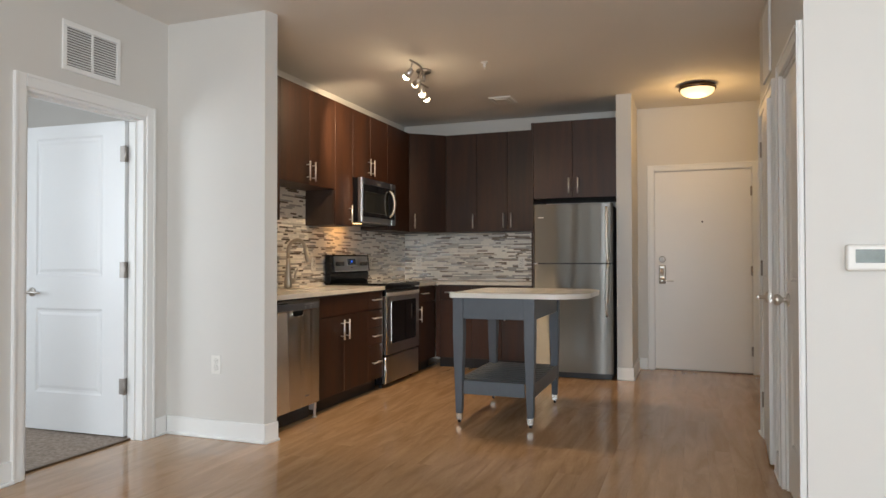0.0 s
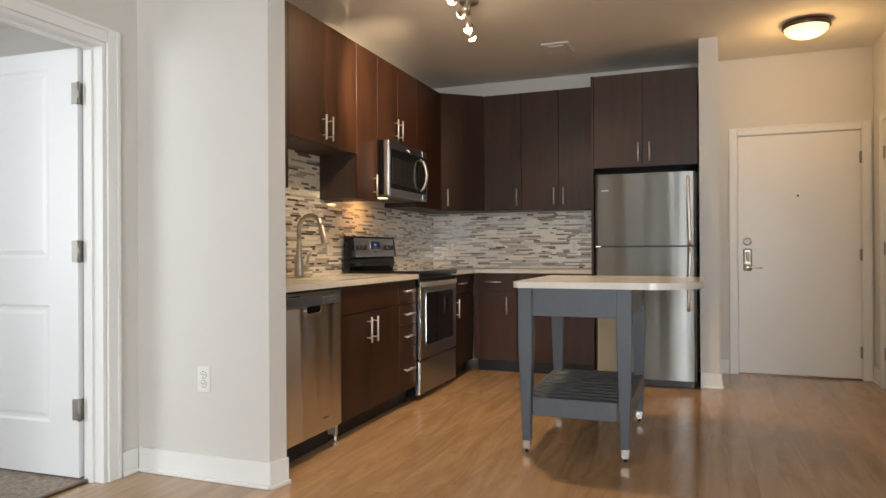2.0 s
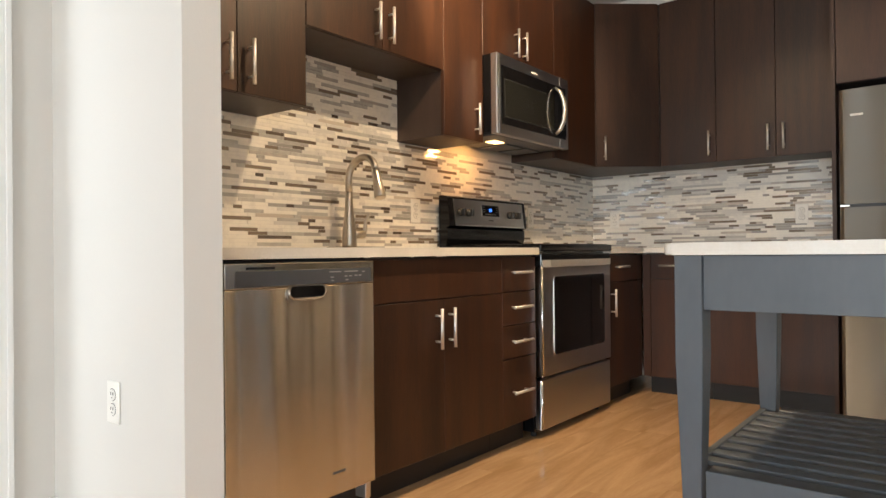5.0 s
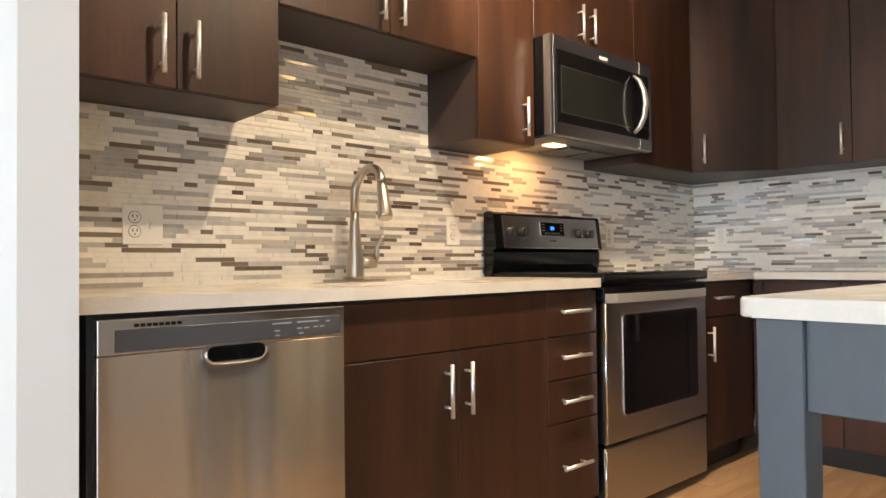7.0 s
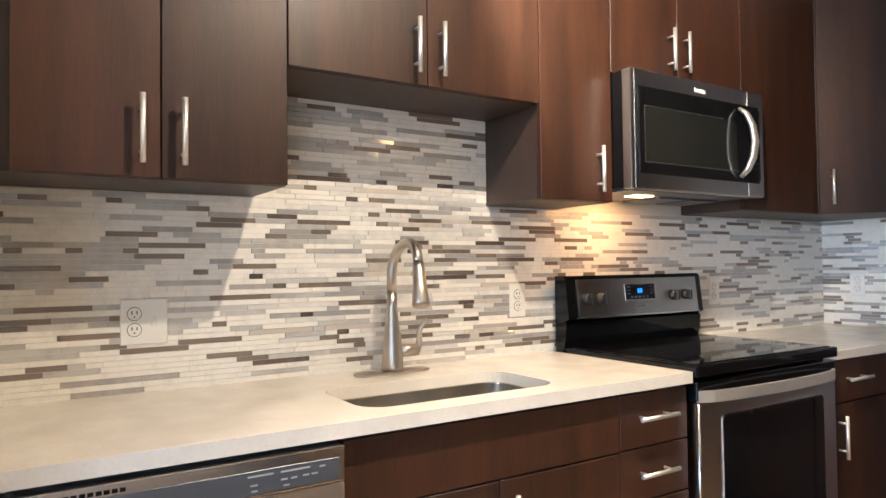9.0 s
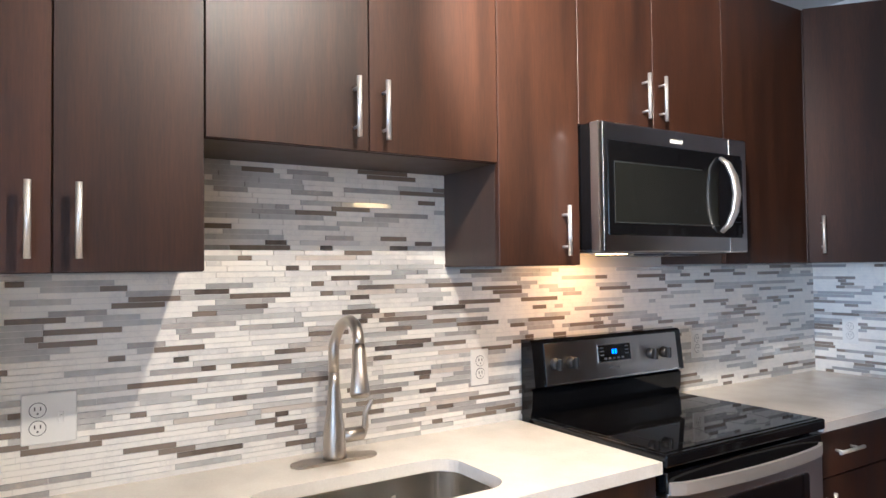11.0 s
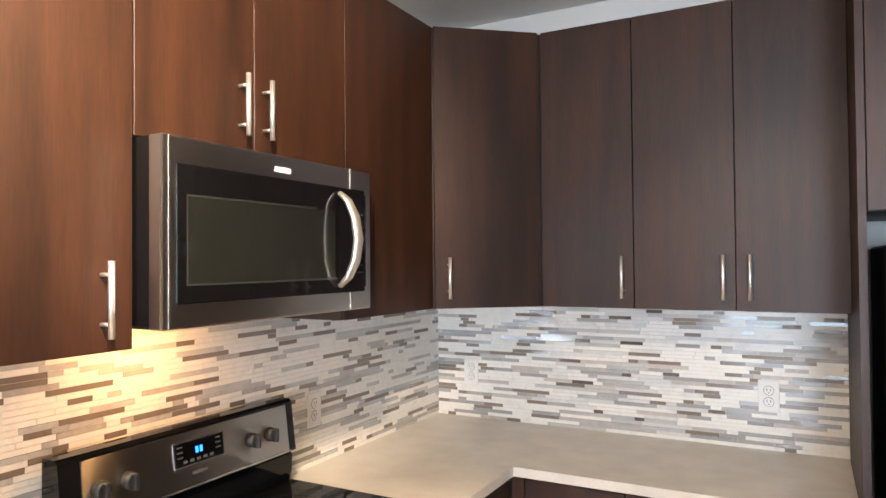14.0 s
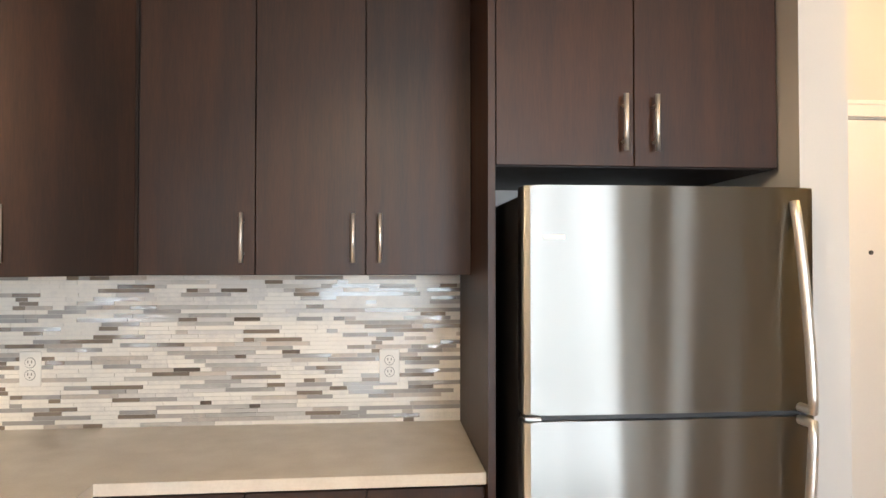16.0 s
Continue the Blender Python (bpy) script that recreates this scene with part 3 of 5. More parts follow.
part("sill", bm, BRONZE, t, "dark door sill")
hinges(t, 0.921, 0.0, (0.227, 1.02, 1.811), 0.012)
bm = bmesh.new()
lathe(bm, [(0.033, 0), (0.033, -0.008), (0.026, -0.013), (0.020, -0.010)], (0.078, 0.004, 1.135), "y", 28)
box(bm, 0.074, 0.082, -0.014, -0.002, 1.120, 1.150, 0.002, 1)
part("deadbolt", bm, DARKNICKEL, t, "round nickel deadbolt turn")
bm = bmesh.new()
box(bm, 0.045, 0.112, -0.022, 0.004, 0.885, 1.075, 0.012, 3)
lock = part("lock_plate", bm, LOCKMETAL, t, "tall nickel lock plate")
bm = bmesh.new()
box(bm, 0.062, 0.094, -0.026, -0.021, 0.965, 1.045, 0.004, 2)
part("turn_piece", bm, BRONZE, lock, "dark turn piece")
lever(t, 0.080, -0.02, 0.918, 1)
bm = bmesh.new()
lathe(bm, [(0.009, 0.004), (0.009, 0.0), (0.004, -0.001)], (0.465, 0, 1.515), "y", 14)
part("peephole", bm, SLOT, t, "dark peephole")

# closet doors on the near right-hand wall
t = thing("door_closet", facing_west(0.03, 5.58), "white two-panel closet door, closed, with a round knob", "door")
t["kind"] = "structure"
casing(t, 0.60, 2.045, 0.064, 0.020)
jamb(t, 0.60, 2.045)
panelled(t, 0.021, 0.579, 0.010, 0.045, 0.014, 2.024, [(0.13, 0.47, 1.03, 1.93), (0.13, 0.47, 0.25, 0.83)], TRIM)
bm = bmesh.new()
lathe(bm, [(0.032, 0), (0.030, -0.008), (0.012, -0.012), (0.011, -0.030), (0.024, -0.040), (0.028, -0.052), (0.024, -0.064), (0.010, -0.067)], (0.085, 0.010, 0.94), "y", 28)
part("knob", bm, NICKEL, t, "round satin nickel knob")

t = thing("door_laundry", facing_west(0.03, 6.59), "white closet door standing slightly ajar with a lever handle", "door")
t["kind"] = "structure"
casing(t, 0.66, 2.045, 0.064, 0.016)
jamb(t, 0.66, 2.045)
t2 = thing("door_leaf", facing_west(0.03, 6.59) @ pose(0.021, -0.008, 0, 0, 0, -2.6), "white two-panel closet leaf, ajar, hinged at its far edge", "door")
panelled(t2, 0.0, 0.617, 0.0, 0.036, 0.016, 2.024, [(0.11, 0.51, 1.03, 1.93), (0.11, 0.51, 0.25, 0.83)], TRIM)
hinges(t2, -0.004, 0.0, (0.25, 1.08, 1.83), 0.014)
lever(t2, 0.56, 0.0, 0.925, -1)
bm = bmesh.new()
box(bm, 0.617, 0.6185, 0.006, 0.030, 0.895, 0.955, 0.0006, 1)
lathe(bm, [(0.006, 0.617), (0.006, 0.624), (0.003, 0.626)], (0, 0.018, 0.925), "x", 12)
part("latch_plate", bm, NICKEL, t2, "nickel latch plate on the door edge")

t = thing("door_narrow", facing_west(0.245, 8.82), "narrow white closet door near the entry, closed", "door")
t["kind"] = "structure"
casing(t, 0.42, 2.045, 0.055)
jamb(t, 0.42, 2.045)
panelled(t, 0.021, 0.399, 0.006, 0.040, 0.014, 2.024, [(0.08, 0.32, 1.03, 1.93), (0.08, 0.32, 0.25, 0.83)], TRIM)
hinges(t, 0.015, 0.003, (0.27, 1.07, 1.80), 0.012)
lever(t, 0.345, 0.006, 0.94, -1)
bm = bmesh.new()
tube(bm, [(0.231, 8.20, 0.055), (0.20, 8.215, 0.055), (0.15, 8.25, 0.054)], [0.006, 0.005, 0.005], 10)
lathe(bm, [(0.013, 0.145), (0.013, 0.152)], (0, 8.25, 0.054), "x", 14)
solid("door_stop", bm, NICKEL, "small metal door stop on the skirting", "door stop")

# ---- wall fittings ----


def outlet(m, label, gang=1, screws=True):
    t = thing("outlet_plate", m, label, "outlet", "outlet plates")
    w = 0.036 if gang == 1 else 0.058
    bm = bmesh.new()
    box(bm, -w, w, -0.006, 0, -0.06, 0.06, 0.003, 2)
    part("cover", bm, PLASTIC, t)
    x = 0 if gang == 1 else -0.024
    for dz in (-0.021, 0.021):
        bm = bmesh.new()
        lathe(bm, [(0.0165, -0.0055), (0.0165, -0.008)], (x, 0, dz), "y", 20)
        s = part("socket", bm, PLASTIC, t)
        bm = bmesh.new()
        for dx in (-0.006, 0.006):
            box(bm, x + dx - 0.0014, x + dx + 0.0014, -0.0088, -0.0078, dz - 0.001, dz + 0.008)
        lathe(bm, [(0.0024, -0.0078), (0.0024, -0.0088)], (x, 0, dz - 0.008), "y", 8)
        lathe(bm, [(0.0182, -0.0052), (0.0182, -0.0064)], (x, 0, dz), "y", 20)
        part("slot", bm, SLOT, s, "dark slots")
    if gang == 2:
        bm = bmesh.new()
        box(bm, 0.018, 0.030, -0.009, -0.005, -0.013, 0.013, 0.001, 1)
        box(bm, 0.021, 0.027, -0.015, -0.008, 0.0, 0.007, 0.001, 1)
        part("switch", bm, PLASTIC, t)
    return t


outlet(facing_south(-3.255, 5.415, 0.470), "white duplex outlet low on the stub wall")
TILE_X, TILE_Y = -3.562, 9.140
outlet(facing_x(TILE_X, 5.847, 1.09), "white double plate with outlet and switch on the tiled backsplash", 2)
outlet(facing_x(TILE_X, 7.097, 1.10), "white duplex outlet on the tiles beside the range")
outlet(facing_x(TILE_X, 8.228, 1.10), "cream duplex outlet on the tiles behind the range corner")
outlet(facing_south(-3.389, TILE_Y, 1.112), "white duplex outlet on the tiles near the corner")
outlet(facing_south(-2.162, TILE_Y, 1.105), "white duplex outlet on the tiles beside the refrigerator")

t = thing("thermostat", facing_south(0.258, 4.90, 1.142), "white rounded thermostat with a grey display on the beige wall", "thermostat")
bm = bmesh.new()
box(bm, -0.092, 0.092, -0.028, 0, -0.052, 0.052, 0.012, 4)
part("body", bm, PLASTIC, t)
bm = bmesh.new()
box(bm, -0.060, 0.038, -0.0295, -0.0275, -0.020, 0.032, 0.0008, 1)
part("display", bm, LCD, t, "grey-green display")

VENTBACK = mat("vent_shadow_grey", (0.22, 0.21, 0.20), 0.8)
t = thing("air_vent", facing_x(BED_X, 4.810, 2.334), "white louvred return air grille above the bedroom door", "vent")
bm = bmesh.new()
GW, GH = 0.20, 0.14
for b in ((-GW, GW, -0.012, 0, GH - 0.028, GH), (-GW, GW, -0.012, 0, -GH, -GH + 0.028), (-GW, -GW + 0.028, -0.012, 0, -GH + 0.028, GH - 0.028),
          (GW - 0.028, GW, -0.012, 0, -GH + 0.028, GH - 0.028), (-0.008, 0.008, -0.010, -0.002, -GH + 0.028, GH - 0.028)):
    box(bm, *b, 0.002, 1)
part("frame", bm, TRIM, t)
# Flat sheet on the wall, coloured like the shade behind the slats
bm = bmesh.new()
box(bm, -GW + 0.02, GW - 0.02, -0.002, -0.0005, -GH + 0.02, GH - 0.02)
part("backing", bm, VENTBACK, t, "grey sheet for the shade behind the slats")
for k in range(15):
    z = -GH + 0.036 + k * 0.0149
    for a, b in ((-GW + 0.028, -0.008), (0.008, GW - 0.028)):
        bm = bmesh.new()
        vs = [bm.verts.new(v) for v in ((a, -0.010, z - 0.004), (b, -0.010, z - 0.004), (b, -0.003, z + 0.006), (a, -0.003, z + 0.006),
                                        (a, -0.0115, z - 0.0035), (b, -0.0115, z - 0.0035), (b, -0.0045, z + 0.0065), (a, -0.0045, z + 0.0065))]
        for f in ((0, 3, 2, 1), (4, 5, 6, 7), (0, 1, 5, 4), (3, 7, 6, 2), (0, 4, 7, 3), (1, 2, 6, 5)):
            bm.faces.new([vs[i] for i in f])
        part("slat", bm, TRIM, t)

bm = bmesh.new()
box(bm, 0.018, 0.03, 6.07, 6.41, 2.205, 2.62, 0.002, 1)
solid("access_panel", bm, TRIM, "white access panel high on the wall above the closet door", "access panel")

t = thing("ceiling_vent", pose(-2.12, 8.235, H), "small white square ceiling diffuser", "vent")
bm = bmesh.new()
for b in ((-0.11, 0.11, -0.14, -0.112, -0.012, 0), (-0.11, 0.11, 0.112, 0.14, -0.012, 0), (-0.11, -0.082, -0.112, 0.112, -0.012, 0), (0.082, 0.11, -0.112, 0.112, -0.012, 0)):
    box(bm, *b, 0.002, 1)
part("frame", bm, TRIM, t)
bm = bmesh.new()
box(bm, -0.06, 0.06, -0.09, 0.09, -0.02, -0.012, 0.002, 1)
box(bm, -0.075, 0.075, -0.105, 0.105, -0.012, -0.001)
part("core", bm, PLASTIC, t)

bm = bmesh.new()
lathe(bm, [(0.028, 0), (0.028, -0.005), (0.012, -0.010), (0.009, -0.030), (0.014, -0.034), (0.014, -0.038), (0.003, -0.040), (0.003, -0.052), (0.016, -0.054), (0.016, -0.056)], (0, 0, 0), "z", 20)
solid("sprinkler", bm, PLASTIC, "small white ceiling sprinkler head", "sprinkler", m=pose(-1.93, 6.97, H))

t = thing("ceiling_light", pose(-0.343, 8.30, H), "flush dome ceiling light with bronze rim, switched on", "ceiling light")
bm = bmesh.new()
lathe(bm, [(0.130, 0), (0.155, -0.012), (0.160, -0.042), (0.153, -0.048), (0.144, -0.046), (0.134, -0.02)], (0, 0, 0), "z", 48)
part("rim", bm, BRONZE, t, "dark bronze rim")
bm = bmesh.new()
lathe(bm, [(0.144, -0.036)] + [(0.144 * math.cos(a), -0.044 - 0.072 * math.sin(a)) for a in (radians(d) for d in range(0, 90, 9))] + [(0.002, -0.116)], (0, 0, 0), "z", 48)
g = part("glass_bowl", bm, DOMEGLASS, t, "glowing frosted glass bowl")
g.visible_shadow = False

# wavy track light
t = thing("track_light", pose(-2.465, 7.01, H), "curved nickel track light with small spot heads, switched on", "track light")
bm = bmesh.new()
lathe(bm, [(0.062, 0), (0.062, -0.018), (0.050, -0.026), (0.012, -0.028), (0.010, -0.085), (0.014, -0.092)], (0, 0, 0), "z", 28)
part("canopy", bm, DARKNICKEL, t)
bm = bmesh.new()


def on_bar(s):
    """A point of the wavy bar, s from 0 at its near end to 1."""
    wave = 0.045 * math.sin(s * 2 * math.pi)
    return Vector((0.125 - 0.17 * s + wave * 0.978, -0.58 + 0.79 * s + wave * 0.21, -0.09))


tube(bm, [on_bar(k / 24) for k in range(25)], 0.008, 10)
part("bar", bm, DARKNICKEL, t, "wavy nickel bar")
for at, to in HEADS:
    a = Vector(at) - Vector((-2.465, 7.01, H))
    d = (Vector(to) - Vector(at)).normalized()
    bm = bmesh.new()
    top = on_bar((a.y + 0.58) / 0.79)
    tube(bm, [top, (top + a) / 2, a - d * 0.03], 0.005, 8)
    tube(bm, [a - d * 0.035, a - d * 0.03, a, a + d * 0.035], [0.010, 0.018, 0.024, 0.031], 20)
    h = part("head", bm, NICKEL, t, "small nickel spot head")
    bm = bmesh.new()
    tube(bm, [a + d * 0.034, a + d * 0.045, a + d * 0.055, a + d * 0.060], [0.027, 0.026, 0.018, 0.007], 18)
    p = part("bulb", bm, BULB, h, "glowing bulb")
    p.visible_shadow = False

# ---- kitchen cabinets ----
BX, BY = -2.955, 8.550
UX, UY = -3.267, 8.842
TOP = 2.505


def bar_pull(parent, x, z, length, upright=True, y=-0.02):
    bm = bmesh.new()
    h = length / 2
    ends = [(x, y - 0.032, z - h), (x, y - 0.032, z + h)] if upright else [(x - h, y - 0.032, z), (x + h, y - 0.032, z)]
    tube(bm, ends, 0.0066, 12)
    for s in (-1, 1):
        q = (x, y, z + s * (h - 0.028)) if upright else (x + s * (h - 0.028), y, z)
        tube(bm, [q, (q[0], y - 0.030, q[2])], 0.0045, 8)
    return part("handle", bm, PULL, parent, "satin nickel bar pull")


def cabinet(name, m, w, deep, z0, z1, fronts, label, group, hollow=None, toe=False):
    """A cabinet in its own frame: width along x, front of the carcass at y = 0. A front: kind, x0, x1, z0, z1, then the handle's x, z or None."""
    t = thing(name, m, label, "cabinet", group)
    bm = bmesh.new()
    if hollow:
        box(bm, 0.0005, w - 0.0005, 0.0, deep, z0, hollow)
        for b in ((0.0005, 0.02, 0.0, deep), (w - 0.02, w - 0.0005, 0.0, deep), (0.02, w - 0.02, 0.0, 0.018), (0.02, w - 0.02, deep - 0.018, deep)):
            box(bm, *b, hollow, z1)
    else:
        box(bm, 0.0005, w - 0.0005, 0.0, deep, z0, z1)
    part("body", bm, WOODIN, t)
    if toe:
        bm = bmesh.new()
        box(bm, 0.0005, w - 0.0005, 0.055, deep, 0.0, z0 - 0.0005)
        part("toe_kick", bm, TOEKICK, t, "recessed black toe kick")
    for kind, a, b, c, d, *handle in fronts:
        bm = bmesh.new()
        box(bm, a + 0.0015, b - 0.0015, -0.02, -0.0005, c + 0.0015, d - 0.0015, 0.0012, 1)
        f = part(kind, bm, WOOD, t)
        if handle and handle[0] is not None:
            bar_pull(f, handle[0], handle[1], 0.155, upright=kind == "door")
    return t


def left(y, z=0):
    return facing_x(BX - 0.02, y, z)


def upper_left(y):
    return facing_x(UX - 0.02, y)


DEEP_B, DEEP_U = 0.594, 0.282
TOE = 0.105
BTOP = 0.868
cabinet("sink_cabinet", left(6.145), 0.822, DEEP_B, TOE, BTOP,
        [("drawer_front", 0, 0.822, 0.707, 0.862, None), ("door", 0, 0.409, 0.11, 0.705, 0.358, 0.594), ("door", 0.409, 0.822, 0.11, 0.705, 0.440, 0.594)],
        "dark espresso sink base cabinet with two doors beside the dishwasher", "base cabinets", hollow=0.66, toe=True)
cabinet("drawer_cabinet", left(6.968), 0.285, DEEP_B, TOE, BTOP,
        [("drawer_front", 0, 0.285, 0.709, 0.862, 0.130, 0.794), ("drawer_front", 0, 0.285, 0.559, 0.707, 0.130, 0.638),
         ("drawer_front", 0, 0.285, 0.409, 0.557, 0.130, 0.486), ("drawer_front", 0, 0.285, 0.11, 0.407, 0.130, 0.259)],
        "narrow dark espresso cabinet with four drawers beside the range", "base cabinets", toe=True)
cabinet("corner_base_cabinet", left(8.049), 0.480, DEEP_B, TOE, BTOP,
        [("drawer_front", 0, 0.495, 0.709, 0.862, 0.16, 0.794), ("door", 0, 0.495, 0.11, 0.705, 0.045, 0.59)],
        "dark espresso corner base cabinet between range and back run", "base cabinets", toe=True)


def back(x):
    return facing_south(x, BY + 0.02)


cabinet("base_cabinet", back(-2.930), 0.375, DEEP_B - 0.018, TOE, BTOP,
        [("filler", -0.020, 0.03, 0.11, 0.862, None), ("drawer_front", 0.03, 0.375, 0.716, 0.862, 0.17, 0.794), ("door", 0.03, 0.375, 0.11, 0.712, 0.290, 0.590)],
        "dark espresso base cabinet with one drawer over one door", "base cabinets", toe=True)
cabinet("base_cabinet", back(-2.554), 0.648, DEEP_B - 0.018, TOE, BTOP,
        [("drawer_front", 0, 0.324, 0.716, 0.862, 0.162, 0.794), ("drawer_front", 0.324, 0.648, 0.716, 0.862, 0.486, 0.794),
         ("door", 0, 0.324, 0.11, 0.712, 0.284, 0.590), ("door", 0.324, 0.648, 0.11, 0.712, 0.364, 0.590)],
        "dark espresso double base cabinet beside the refrigerator", "base cabinets", toe=True)
bm = bmesh.new()
box(bm, -1.905, -1.885, 8.50, BACK_Y, 0, TOP)
solid("tall_end_board", bm, WOOD, "tall dark espresso side panel beside the refrigerator", "side board")

# wall cabinets on the sink wall
cabinet("wall_cabinet", upper_left(5.512), 0.627, DEEP_U, 1.433, TOP,
        [("door", 0.035, 0.328, 1.433, TOP, 0.285, 1.54), ("door", 0.328, 0.627, 1.433, TOP, 0.374, 1.54)],
        "tall dark espresso wall cabinet with two doors over the dishwasher", "wall cabinets")
cabinet("wall_cabinet", upper_left(6.140), 0.826, DEEP_U, 1.738, TOP,
        [("door", 0, 0.412, 1.738, TOP, 0.370, 1.845), ("door", 0.412, 0.826, 1.738, TOP, 0.452, 1.845)],
        "shorter dark espresso wall cabinet with two doors over the sink", "wall cabinets")
cabinet("wall_cabinet", upper_left(6.967), 0.320, DEEP_U, 1.437, TOP,
        [("door", 0, 0.320, 1.437, TOP, 0.248, 1.545)],
        "narrow tall reddish-brown wall cabinet beside the microwave", "wall cabinets")
cabinet("wall_cabinet", upper_left(7.288), 0.736, DEEP_U, 1.885, TOP,
        [("door", 0, 0.351, 1.885, TOP, 0.300, 2.008), ("door", 0.351, 0.736, 1.885, TOP, 0.384, 2.008)],
        "reddish-brown wall cabinet with two doors over the microwave", "wall cabinets")
cabinet("wall_cabinet", upper_left(8.025), 0.546, DEEP_U, 1.437, TOP, [("door", 0, 0.546, 1.437, TOP, None)],
        "dark espresso wall cabinet with a plain door beside the microwave", "wall cabinets")
# corner cabinet with a door set across the corner
t = thing("corner_wall_cabinet", pose(UX, 8.572, 0, 0, 0, 40.2), "dark espresso corner wall cabinet with a door set diagonally", "cabinet", "wall cabinets")
inv = pose(UX, 8.572, 0, 0, 0, 40.2).inverted()
loop = [(UX - 0.012, 8.5725), (-2.943, UY + 0.016), (-2.943, BACK_Y), (SINK_X + 0.001, BACK_Y), (SINK_X + 0.001, 8.5725)]
loc = [inv @ Vector((x, y, 0)) for x, y in loop]
bm = bmesh.new()
prism(bm, [(v.x, v.y) for v in loc], 1.437, TOP)
part("body", bm, WOODIN, t)
bm = bmesh.new()
box(bm, 0.004, 0.416, -0.012, 0.006, 1.438, TOP - 0.001, 0.0012, 1)
f = part("door", bm, WOOD, t)
bar_pull(f, 0.055, 1.553, 0.155, True, -0.012)


def upper_back(x):
    return facing_south(x, UY + 0.02)


cabinet("wall_cabinet", upper_back(-2.942), 0.359, 0.285, 1.437, TOP, [("door", 0.008, 0.359, 1.437, TOP, 0.321, 1.553)],
        "single-door dark espresso wall cabinet on the back wall", "wall cabinets")
cabinet("wall_cabinet", upper_back(-2.583), 0.678, 0.285, 1.437, TOP,
        [("door", 0, 0.342, 1.437, TOP, 0.303, 1.553), ("door", 0.342, 0.678, 1.437, TOP, 0.387, 1.553)],
        "double-door dark espresso wall cabinet on the back wall", "wall cabinets")
cabinet("refrigerator_cabinet", facing_south(-1.883, 8.525), 0.806, 0.622, 1.742, TOP,
        [("door", 0.0, 0.388, 1.742, TOP, 0.355, 1.860), ("door", 0.388, 0.806, 1.742, TOP, 0.443, 1.860)],
        "deep dark espresso cabinet with two doors over the refrigerator", "wall cabinets")

# ---- worktops and sink ----
CT = 0.905
SX0, SX1, SY0, SY1 = -3.312, -3.015, 6.23, 6.81


def rounded(x0, x1, y0, y1, r, n=6):
    out = []
    for cx, cy, a0 in ((x1 - r, y1 - r, 0), (x0 + r, y1 - r, 90), (x0 + r, y0 + r, 180), (x1 - r, y0 + r, 270)):
        out += [(cx + r * math.cos(radians(a0 + 90 * k / n)), cy + r * math.sin(radians(a0 + 90 * k / n))) for k in range(n + 1)]
    return out


def slab_with_hole(bm, x0, x1, y0, y1, z0, z1, hole):
    """A slab with a rounded opening: rings between the outline and the hole."""
    n = len(hole)
    cx, cy = sum(p[0] for p in hole) / n, sum(p[1] for p in hole) / n
    outer = []
    for x, y in hole:
        dx, dy = x - cx, y - cy
        k = min(((x1 - cx) / dx if dx > 1e-6 else (x0 - cx) / dx if dx < -1e-6 else 1e9), ((y1 - cy) / dy if dy > 1e-6 else (y0 - cy) / dy if dy < -1e-6 else 1e9))
        outer.append((cx + dx * k, cy + dy * k))
    for corner in ((x0, y0), (x0, y1), (x1, y0), (x1, y1)):
        i = min(range(n), key=lambda j: (outer[j][0] - corner[0]) ** 2 + (outer[j][1] - corner[1]) ** 2)
        outer[i] = corner
    rows = [[bm.verts.new((x, y, z)) for x, y in ring] for ring, z in ((outer, z0), (outer, z1), (hole, z1), (hole, z0))]
    for a, b in ((0, 1), (1, 2), (2, 3), (3, 0)):
        for i in range(n):
            j = (i + 1) % n
            bm.faces.new((rows[a][i], rows[a][j], rows[b][j], rows[b][i]))


HOLE = rounded(SX0, SX1, SY0, SY1, 0.07, 7)
bm = bmesh.new()
slab_with_hole(bm, TILE_X - 0.007, -2.933, 5.512, 7.253, 0.872, CT, HOLE)
bmesh.ops.recalc_face_normals(bm, faces=bm.faces)
solid("worktop", bm, QUARTZ, "cream quartz worktop around the sink", "worktop")
bm = bmesh.new()
prism(bm, [(TILE_X - 0.006, 8.050), (-2.933, 8.050), (-2.933, 8.528), (-1.906, 8.528), (-1.906, TILE_Y + 0.006), (TILE_X - 0.006, TILE_Y + 0.006)], 0.872, CT, 0.002, 2)
solid("worktop", bm, QUARTZ, "cream quartz worktop round the kitchen corner", "worktop")

t = thing("sink", pose((SX0 + SX1) / 2, (SY0 + SY1) / 2, 0.872), "undermount brushed steel sink in the cream worktop", "sink")
bm = bmesh.new()
hx, hy = (SX1 - SX0) / 2 + 0.004, (SY1 - SY0) / 2 + 0.004
levels = [(0.02, 0.0), (0.0, 0.0), (0.0, -0.004), (-0.006, -0.15), (-0.02, -0.172), (-0.05, -0.180)]
rings = []
for grow, z in levels:
    rings.append([bm.verts.new((x, y, z)) for x, y in rounded(-hx - grow, hx + grow, -hy - grow, hy + grow, 0.075 + max(grow, -0.02), 7)])
for a, b in zip(rings, rings[1:]):
    for i in range(len(a)):
        j = (i + 1) % len(a)
        f = bm.faces.new((a[i], b[i], b[j], a[j]))
        f.smooth = True
bm.faces.new(rings[-1][::-1])
part("basin", bm, STEELPLAIN, t)
bm = bmesh.new()
lathe(bm, [(0.042, -0.179), (0.040, -0.176), (0.030, -0.177), (0.006, -0.178)], (0, 0, 0), "z", 24)
